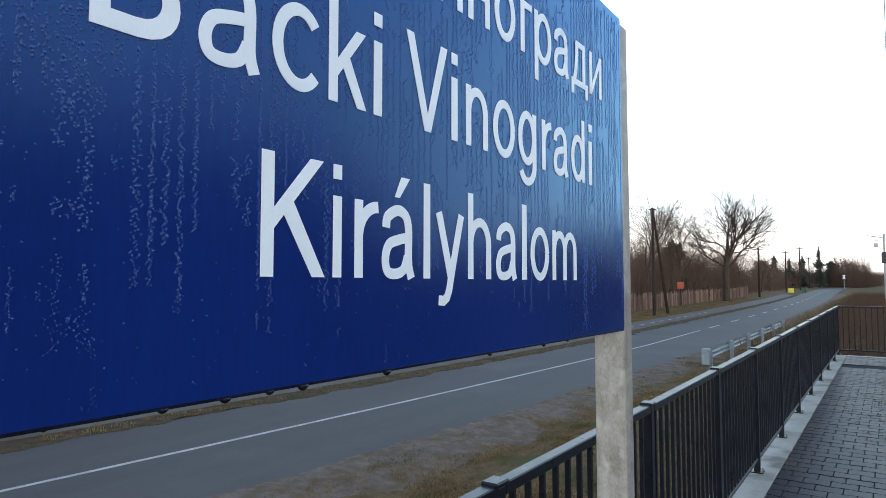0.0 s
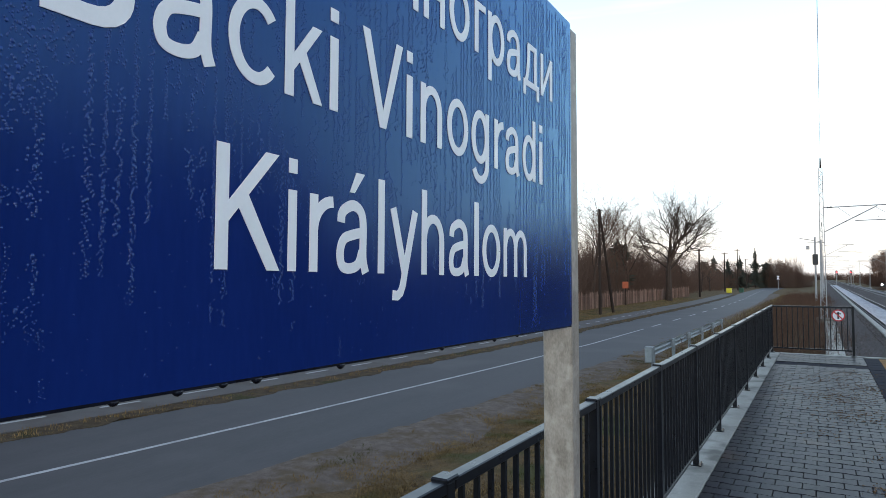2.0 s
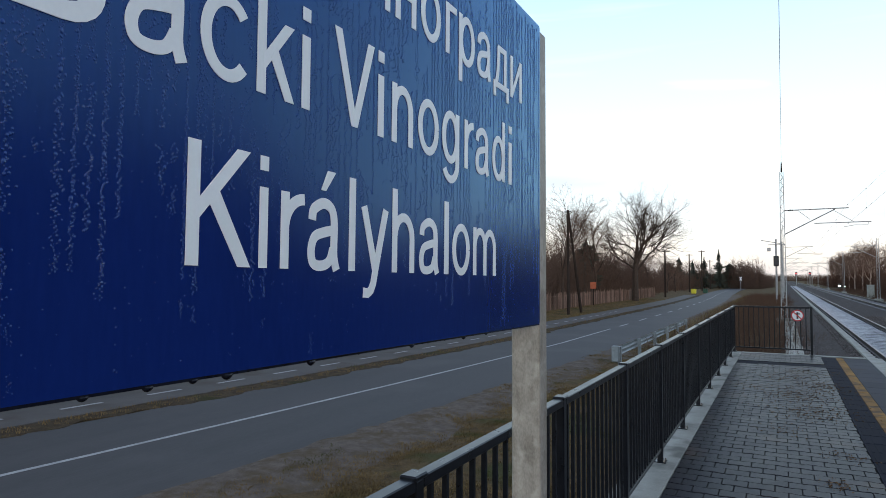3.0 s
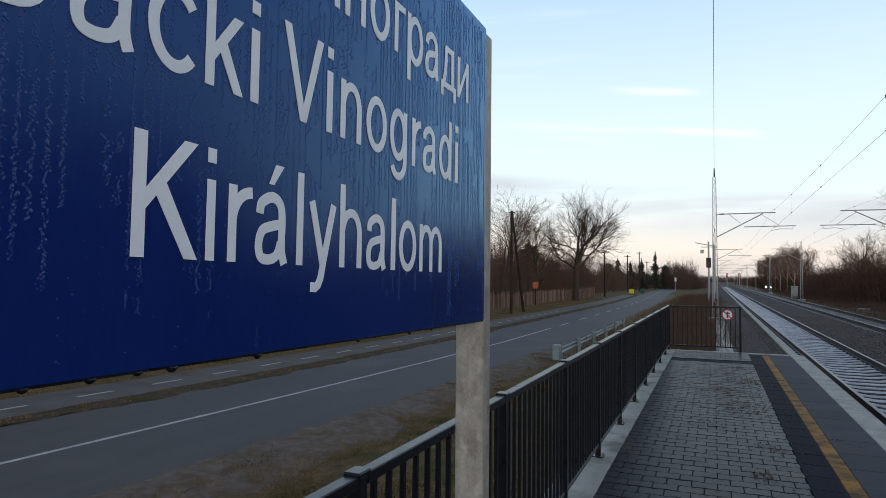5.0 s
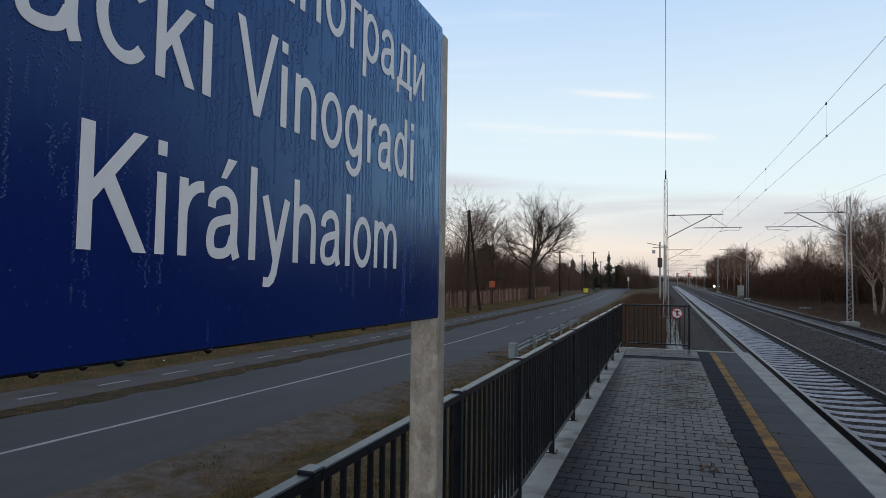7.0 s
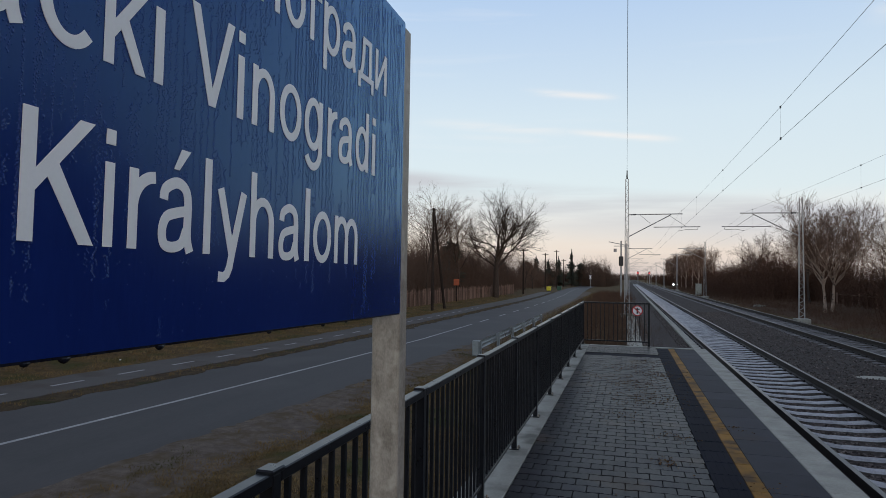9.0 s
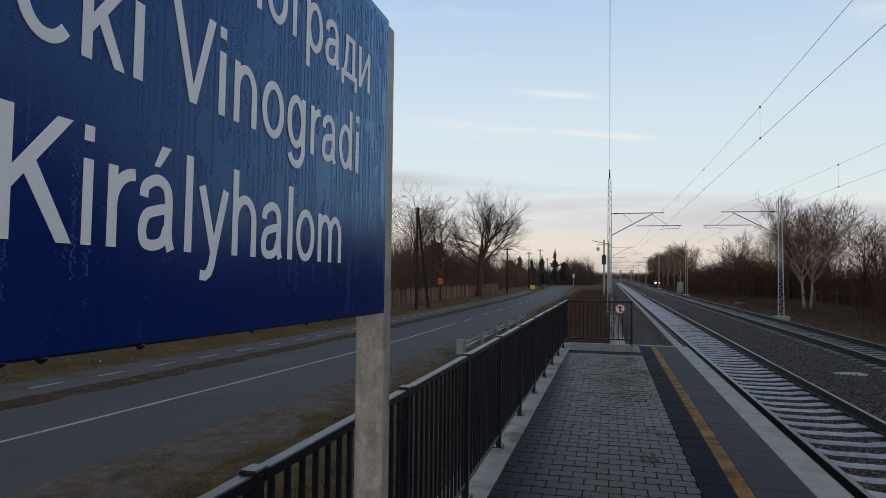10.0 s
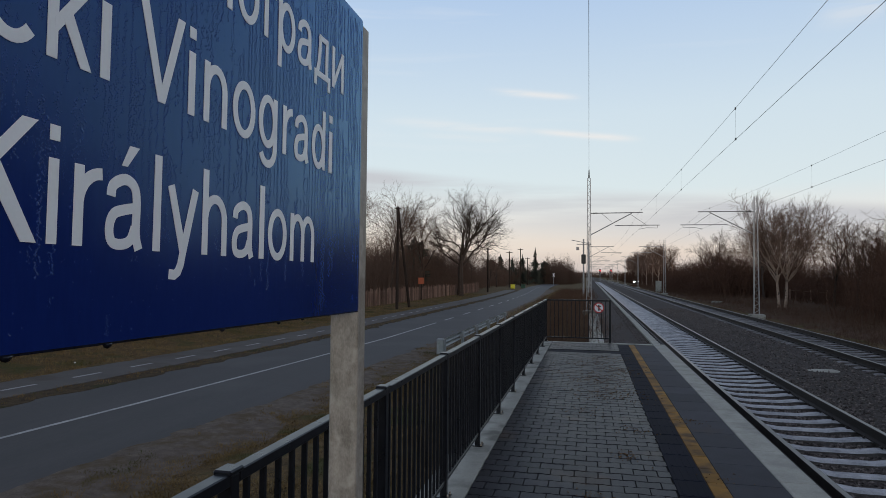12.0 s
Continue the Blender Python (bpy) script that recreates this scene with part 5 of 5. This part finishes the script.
# ---- trees ----
def grow(soups, rng, p, d, length, r, level, levels, kids, spread, droop, limb=1.0, low=0.46):
    n = (6, 5, 4, 3, 3, 2)[min(level, 5)]
    pts, rad = [p.copy()], [r]
    cur, q = p.copy(), d.copy()
    wob = (0.10, 0.20, 0.26, 0.3, 0.34, 0.35)[min(level, 5)]
    for i in range(n):
        q = (q + Vector((rng.gauss(0, wob), rng.gauss(0, wob), rng.gauss(0, wob) + droop)) * (0.5 if level == 0 else 1)).normalized()
        cur = cur + q * (length / n)
        pts.append(cur.copy())
        rad.append(r * (1 - 0.62 * (i + 1) / n) if level < levels - 1 else r * (1 - 0.8 * (i + 1) / n))
    soups[0 if level < 2 else 1].tube(pts, rad, (8, 6, 4, 3, 3, 3)[min(level, 5)])
    if level + 1 < levels:
        for k in range(kids[level]):
            f = (low if level == 0 else 0.22) + (0.78 if level else 1.0 - low) * (k + rng.random() * 0.8) / kids[level]
            f = min(f, 0.99)
            i = min(int(f * n), n - 1)
            base = pts[i].lerp(pts[i + 1], f * n - i)
            axis = (pts[i + 1] - pts[i]).normalized()
            side = axis.orthogonal().normalized()
            side = Matrix.Rotation(rng.random() * 6.283, 3, axis) @ side
            ang = spread[level] * rng.uniform(0.7, 1.25)
            nd = (axis * math.cos(ang) + side * math.sin(ang)).normalized()
            ln = length * rng.uniform(0.42, 0.72) * (1.25 - 0.6 * f if level else (1.15 - 0.25 * f) * limb)
            grow(soups, rng, base, nd, ln, max(0.0085, rad[i] * rng.uniform(0.42, 0.62)), level + 1, levels, kids, spread, droop)


def tree(name, seed, x, y, z, height, r, kids, spread, levels, bark, twig, label, droop=0.02, limb=1.0, forks=1, lean=0.0, trunk=0.55, category="tree", low=0.46):
    rng = random.Random(seed)
    ob = empty(name, x, y, z, label=label, category=category, group="bare trees")
    soups = [Soup(), Soup()]
    for k in range(forks):
        a = k * math.pi + 0.3
        off = Vector((math.cos(a) * 0.24, 0.2 * math.sin(a), -0.2)) if forks > 1 else Vector((0, 0, -0.2))
        d = Vector((math.cos(a) * lean, math.sin(a) * lean, 1)).normalized()
        grow(soups, rng, off, d, height * trunk, r, 0, levels, kids, spread, droop, limb, low)
    soups[0].object("trunk", bark, ob)
    soups[1].object("crown", twig, ob)
    return ob


def thicket(name, seed, w, d, h, stems, label, mat, twigs=7):
    """A clump of thin bare stems with side twigs, all in one mesh."""
    rng = random.Random(seed)
    s = Soup()
    for _ in range(stems):
        p = Vector((rng.uniform(-w, w), rng.uniform(-d, d), -0.2))
        hh = h * rng.uniform(0.45, 1.0) * (1 - 0.35 * abs(p.x) / w)
        q = Vector((rng.gauss(0, 0.12), rng.gauss(0, 0.12), 1)).normalized()
        pts = [p]
        for i in range(4):
            q = (q + Vector((rng.gauss(0, 0.10), rng.gauss(0, 0.10), 0.05))).normalized()
            pts.append(pts[-1] + q * hh / 4)
        r = hh * rng.uniform(0.005, 0.010)
        s.tube(pts, [r, r * 0.8, r * 0.6, r * 0.4, r * 0.15], 4)
        for _k in range(twigs):
            i = rng.randrange(1, 4)
            b = pts[i].lerp(pts[i + 1], rng.random())
            dirn = Vector((rng.gauss(0, 1), rng.gauss(0, 1), rng.uniform(0.2, 1.5))).normalized()
            ln = hh * rng.uniform(0.12, 0.3)
            mid = b + dirn * ln * 0.5
            tip = mid + (dirn + Vector((0, 0, 0.4))).normalized() * ln * 0.5
            s.tube([b, mid, tip], [r * 0.4, r * 0.25, r * 0.08], 3)
            for _m in range(3):
                c = b.lerp(tip, rng.uniform(0.3, 0.9))
                e = c + Vector((rng.gauss(0, 1), rng.gauss(0, 1), rng.uniform(0.0, 1.2))).normalized() * ln * rng.uniform(0.3, 0.6)
                s.tube([c, e], [r * 0.2, r * 0.07], 3)
    return tagged(s.object(name, mat), label, "thicket", "thickets", "stuff")


def conifer(seed, x, y, z, h, w, round_top=False):
    rng = random.Random(seed)
    ob = empty("conifer", x, y, z, label="dark evergreen conifer in the far gardens", category="tree", group="conifers")
    part("trunk", tube_bm((0, 0, -0.3), (0, 0, h * 0.95), 0.18, 0.02), M_BARK, ob)
    s = Soup()
    n = int(h * 120)
    for k in range(n):
        f = (k + 0.5) / n
        zz = h * (0.08 + 0.92 * f)
        rr = w * (math.sqrt(max(0, 1 - (1.6 * f - 0.6) ** 2)) if round_top else (1 - f) ** 0.8) * rng.uniform(0.35, 1.25)
        a = rng.random() * 6.283
        rr *= 0.62 + 0.75 * abs(noise.noise((2.2 * math.cos(a), 2.2 * math.sin(a) + seed, zz * 0.55))) + 0.25 * math.sin(zz * 2.1 + seed)
        rr = max(0.12, rr)
        d = Vector((math.cos(a), math.sin(a), rng.uniform(-0.45, 0.10)))
        p = Vector((0, 0, zz))
        t = p + d * rr
        sd = Vector((-d.y, d.x, 0)) * (0.07 + 0.09 * rr)
        b = len(s.v)
        m = p.lerp(t, 0.55) + Vector((0, 0, 0.05))
        s.v += [p, m + sd, t, m - sd, m + Vector((0, 0, -0.16 * (0.4 + rr)))]
        s.f += [(b, b + 1, b + 2, b + 3), (b + 1, b + 4, b + 2), (b + 3, b + 2, b + 4)]
    s.object("crown", M_CONIFER, ob)
    return ob


def build_trees():
    # the great bare tree beside the road
    tree("bare_tree", 28, -17.0, 84, -1.0, 6.9, 0.46, (13, 9, 7, 5), (0.66, 0.62, 0.70, 0.8), 5, M_BARK, M_BARK, "large bare broadleaf tree with a wide crown behind the fence", trunk=1.0, droop=0.07, limb=1.75, low=0.55)
    for seed, x, y, h, r in ((31, -21.0, 66, 7.0, 0.20), (32, -23.6, 74, 8.0, 0.22), (33, -20.2, 78, 7.0, 0.18), (34, -26.5, 70, 8.2, 0.24), (35, -23.0, 60, 6.8, 0.2)):
        tree("bare_tree", seed, x, y, -1.0, h, r, (9, 7, 6, 4), (0.6, 0.7, 0.75, 0.8), 5, M_BARK, M_TWIG, "slender bare tree in the roadside gardens", trunk=1.0, droop=0.08, limb=1.1)
    # the pale two-stemmed tree beyond the tracks
    tree("bare_tree", 41, 14.15, 55, -0.95, 3.5, 0.145, (12, 9, 8, 5), (0.60, 0.48, 0.6, 0.7), 5, M_BIRCH, M_PALETWIG, "pale-barked tree with two stems and dense bare twigs", forks=2, lean=0.05, trunk=1.0, droop=0.11, limb=2.15, low=0.66)
    far = []
    for seed, x, y, h in ((42, 19.0, 54, 3.9), (43, 23.0, 60, 4.3), (44, 17.5, 74, 5.0), (45, 15.8, 92, 5.6), (46, 27.0, 52, 4.0)):
        far.append(tree("bare_tree", seed, x, y, -0.95, h, 0.14, (10, 7, 5, 4), (0.5, 0.6, 0.7, 0.7), 5, M_BARK, M_TWIG, "bare young tree in the scrub beyond the tracks", trunk=1.0, droop=0.09, limb=1.1))
    rng = random.Random(5)
    # from k 16 on: out of view, added to darken the board's reflection
    for k in range(26):
        y = 120 + 13 * k if k < 16 else -55 + 7.5 * (k - 16)
        copy_thing(far[k % 5], Matrix.LocRotScale((16 + rng.uniform(-1, 9) + 0.01 * y, y, -1.0), Euler((0, 0, rng.random() * 6.28)), None))
    for k in range(9):
        copy_thing(far[k % 5], Matrix.LocRotScale((-7.5 - 2.2 * k + rng.uniform(-1, 1), 225 + 6 * rng.random() - 3 * k, -1.2), Euler((0, 0, rng.random() * 6.28)), None))
    for k in range(10):
        copy_thing(far[k % 5], Matrix.LocRotScale((-24 + rng.uniform(-5, 3), 96 + 11 * k, -1.1), Euler((0, 0, rng.random() * 6.28)), None))
    pale = tree("bare_tree", 47, 13.4, 138, -0.95, 5.4, 0.15, (12, 8, 6, 4), (0.42, 0.5, 0.6, 0.7), 5, M_BIRCH, M_PALETWIG, "tall pale-stemmed bare tree in a row far along the railway", trunk=1.0, droop=0.10, limb=0.9)
    for k in range(24):
        copy_thing(pale, Matrix.LocRotScale((14.0 + rng.uniform(-1.0, 6.0), 150 + 5.5 * k, -1.0), Euler((0, 0, rng.random() * 6.28)), (1, 1, rng.uniform(1.05, 1.35))))
    for x, y, h in ((18.4, 57, 0.85), (20.2, 52, 0.8), (21.6, 49, 0.75), (22.8, 55, 0.9), (24.5, 50, 0.8), (26.2, 57, 0.95)):
        copy_thing(far[int(x) % 5], Matrix.LocRotScale((x, y, -1.0), Euler((0, 0, x * 2.3)), (0.85, 0.85, h)))
    # scrub beyond the tracks
    rng = random.Random(77)
    t1 = thicket("thicket", 51, 3.2, 3.0, 5.6, 170, "dense leafless brown scrub beyond the tracks", M_SCRUB, 9)
    t1.location = (16.5, 40, -1.0)
    t2 = thicket("thicket", 52, 3.5, 3.0, 6.6, 150, "dense leafless brown scrub beyond the tracks", M_SCRUB, 9)
    t2.location = (20.5, 46, -1.0)
    t4 = thicket("thicket", 54, 3.2, 3.0, 5.6, 170, "leafless grey-brown shrubs in the roadside gardens", M_TWIG, 9)
    t4.location = (-24, 50, -1.0)
    t3 = thicket("thicket", 53, 1.9, 2.2, 1.45, 260, "low rust-brown dry weeds and bramble", M_BRUSH, 5)
    t3.location = (-2.1, 21, -1.0)
    # below y 24 the scrub is unseen, added to dim what the board mirrors
    y = 4.0
    while y < 330:
        for col in range(3):
            x = 15.6 + col * 4.6 + rng.uniform(-1.2, 1.2) + (6.0 if y < 78 else 0) - (3.0 if y < 20 else 0) + 0.004 * y
            src = t1 if rng.random() < 0.5 else t2
            k = rng.choice((0.5, 0.65, 0.8, 0.9, 1.05, 1.2))
            copy_thing(src, Matrix.LocRotScale((x, y + rng.uniform(-1.5, 1.5), -1.0), Euler((0, 0, rng.random() * 6.28)), (1, 1, k)))
        y += 5.5 if y < 120 else 10
    # taller dense growth by the near tracks: unseen, added to darken the board's reflection
    y = -16.0
    while y < 20:
        for x in (14.2, 17.6):
            copy_thing(t2 if rng.random() < 0.6 else t1, Matrix.LocRotScale((x + rng.uniform(-0.8, 0.8), y + rng.uniform(-0.6, 0.6), -1.0), Euler((0, 0, rng.random() * 6.28)), (1, 1, rng.uniform(1.15, 1.55))))
        y += 2.4
    # gardens behind the paling fence; below y 44 added unseen, to shade the road
    y = -60.0
    while y < 320:
        for col in range(2):
            x = -22.5 - col * 6 + rng.uniform(-1.2, 1.2) - 0.02 * (y - 60)
            src = t4
            k = rng.uniform(1.15, 1.7) if 40 < y < 130 else rng.uniform(0.8, 1.25)
            copy_thing(src, Matrix.LocRotScale((x, y + rng.uniform(-2, 2), -1.0), Euler((0, 0, rng.random() * 6.28)), (1, 1, k)))
        y += 5.5 if y < 120 else 12
    for k in range(26):
        copy_thing(t4, Matrix.LocRotScale((-5.0 - 1.3 * k + rng.uniform(-1, 1), 235 + rng.uniform(-9, 20), -1.2), Euler((0, 0, rng.random() * 6.28)), None))
    for k in range(7):
        copy_thing(t4, Matrix.LocRotScale((-7.2 - 1.1 * k + rng.uniform(-0.6, 0.6), 212 + rng.uniform(-5, 5), -1.2), Euler((0, 0, rng.random() * 6.28)), (0.8, 0.8, 1.75)))
    # low scrub past the platform end and on the bank
    for k in range(42):
        yy = 20.5 + k * 1.9
        xx = -1.9 + rng.uniform(-0.5, 0.5) - 0.01 * k
        copy_thing(t3, Matrix.LocRotScale((xx, yy, -1.1), Euler((0, 0, rng.random() * 6.28)), None))
    for k in range(120):
        yy = 20 + (k // 2) * 2.6
        copy_thing(t3, Matrix.LocRotScale(((12.3 if k % 2 else 15.2) + rng.uniform(-0.7, 1.2), yy, -1.25), Euler((0, 0, rng.random() * 6.28)), None))
    for k in range(110):
        yy = 16 + (k // 2) * 1.9
        copy_thing(t3, Matrix.LocRotScale(((11.6 if k % 2 else 14.0) + rng.uniform(-0.6, 0.8), yy, -1.2), Euler((0, 0, rng.random() * 6.28)), (1, 1, rng.uniform(0.4, 0.75))))
    for seed, x, y, h, w in ((61, -26.0, 190, 9.0, 3.0), (62, -20.5, 200, 9.2, 2.6), (63, -17.0, 205, 11.5, 2.2), (67, -29.5, 194, 7.5, 3.4), (66, -24.5, 125, 8, 3.0), (68, -23.2, 196, 8.0, 2.8), (69, -14.6, 212, 7.4, 2.4)):
        conifer(seed, x, y, -1.1, h, w, seed in (67, 69))
    conifer(64, -22.2, 80, -1.1, 7.6, 1.9, True)
    # woods that close the view
    for k in range(26):
        xx = -62 + 5.2 * k
        copy_thing(t4, Matrix.LocRotScale((xx + rng.uniform(-2, 2), 940 + rng.uniform(0, 40), -1.2), Euler((0, 0, rng.random() * 6.28)), (2.2, 2.2, 2.0)))
    for k in range(60):
        a = -70 + k * 2.4
        d = rng.uniform(330, 420)
        xx, yy = d * math.sin(radians(a)), d * math.cos(radians(a))
        if abs(xx - 4) < 9:
            continue
        src = t2 if k % 2 else t1
        copy_thing(src, Matrix.LocRotScale((xx, yy, -1.2), Euler((0, 0, rng.random() * 6.28)), None))


def build_grass():
    rng = random.Random(15)
    g = Soup()

    def surface(x, y):
        o = x - road_x(y)
        if -3.1 < o < -2.3:
            return ROAD_Z + 0.03
        f = (o - 1.9) / 2.7
        return max(ground_z(x, y), shoulder_z(x, y, f) if 0 <= f <= 1 else -9)

    def tuft(x, y, h, n):
        for _ in range(n):
            px, py = x + rng.gauss(0, 0.05), y + rng.gauss(0, 0.05)
            g.blade(Vector((px, py, surface(px, py) - 0.01)), h * rng.uniform(0.5, 1.2), 0.006, rng.uniform(0.0, h), rng.random() * 6.283)

    for _ in range(26000):
        y = 2 + 42 * rng.random() ** 1.6
        x = rng.uniform(-7.0, -1.8)
        cover = noise.noise((x * 1.1, y * 1.1, 5)) + 0.5 * noise.noise((x * 3.5, y * 3.5, 8)) + 0.9 * smooth_step(-6.9, -4.6, x)
        if cover < 0.35:
            continue
        tuft(x, y, rng.uniform(0.02, 0.065), 7)
    for _ in range(5200):
        y = 3 + 34 * rng.random() ** 1.3
        off = 2.9 + 2.4 * rng.random() ** 0.7
        x, size = road_x(y) + off, rng.uniform(0.03, 0.13)
        if noise.noise((x * 0.8, y * 0.5, 21)) < 0.25 - 0.35 * (off - 2.9):
            continue
        for _k in range(int(90 * size)):
            tuft(x + rng.gauss(0, size), y + rng.gauss(0, size * 1.6), rng.uniform(0.015, 0.045), 4)
    for _ in range(14000):
        y = 6 + 60 * rng.random() ** 1.3
        x = road_x(y) + (rng.uniform(-3.1, -2.35) if rng.random() < 0.06 else rng.uniform(-11, -4.95))
        tuft(x, y, rng.uniform(0.02, 0.08), 6)
    tagged(g.object("dry_grass", M_BLADE), "short dry yellow-green winter grass on the verges", "grass", kind="stuff")
    g = Soup()
    for _ in range(2600):
        y = 30 + 85 * rng.random()
        x = rng.uniform(-6.0, -3.4)
        for _k in range(5):
            px, py = x + rng.gauss(0, 0.08), y + rng.gauss(0, 0.08)
            g.blade(Vector((px, py, ground_z(px, py) - 0.02)), rng.uniform(0.15, 0.45), 0.008, rng.uniform(0.0, 0.25), rng.random() * 6.283)
    for _ in range(9000):
        y = 10 + 85 * rng.random()
        x = road_x(y) + rng.uniform(-9.2, -5.05)
        for _k in range(5):
            px, py = x + rng.gauss(0, 0.10), y + rng.gauss(0, 0.10)
            g.blade(Vector((px, py, ground_z(px, py) - 0.02)), rng.uniform(0.03, 0.11), 0.012, rng.uniform(0.0, 0.14), rng.random() * 6.283)
    tagged(g.object("tall_grass", M_TALLGRASS), "tall straw-yellow grass between road and railway", "grass", kind="stuff")


def build_litter():
    """Brown leaf scraps and moss crumbs that gathered on the paving."""
    rng = random.Random(90)
    s = Soup()
    spots = [(-0.35, 5.6, 0.10, 70), (-0.05, 6.9, 0.09, 60), (0.05, 8.0, 0.10, 50), (-0.5, 9.0, 0.16, 60), (-0.15, 10.2, 0.30, 420), (-0.3, 11.6, 0.32, 520),
             (0.1, 12.6, 0.22, 300), (-0.4, 13.4, 0.30, 260), (0.0, 14.3, 0.25, 160), (0.75, 8.6, 0.10, 30), (0.72, 6.4, 0.08, 25), (-0.95, 12.2, 0.2, 40)]
    for cx, cy, size, n in spots:
        for _ in range(n):
            x, y = rng.gauss(cx, size), rng.gauss(cy, size * 1.3)
            if not -1.3 < x < 1.05:
                continue
            r, a, up = rng.uniform(0.005, 0.018), rng.random() * 6.283, rng.uniform(0.002, 0.010)
            b = len(s.v)
            for k, (u, w) in enumerate(((1.0, 0.0), (0.1, 0.45), (-1.0, 0.0), (0.1, -0.45))):
                px, py = r * u, r * w
                s.v.append(Vector((x + px * math.cos(a) - py * math.sin(a), y + px * math.sin(a) + py * math.cos(a), 0.0045 + (up if k % 2 else 0.0))))
            s.f += [(b, b + 1, b + 2), (b, b + 2, b + 3)]
    tagged(s.object("leaf_litter", M_LITTER), "brown leaf scraps scattered over the paving", "leaf litter", kind="stuff")


build_ground()
build_scrub_floor()
build_road()
build_platform()
build_station_sign()
build_railing()
build_prohibition_sign()
build_tracks()
build_catenary()
build_guardrail()
build_poles()
build_picket_fence()
build_wire_fence()
build_trackside()
build_trees()
build_grass()
build_paving()
build_litter()
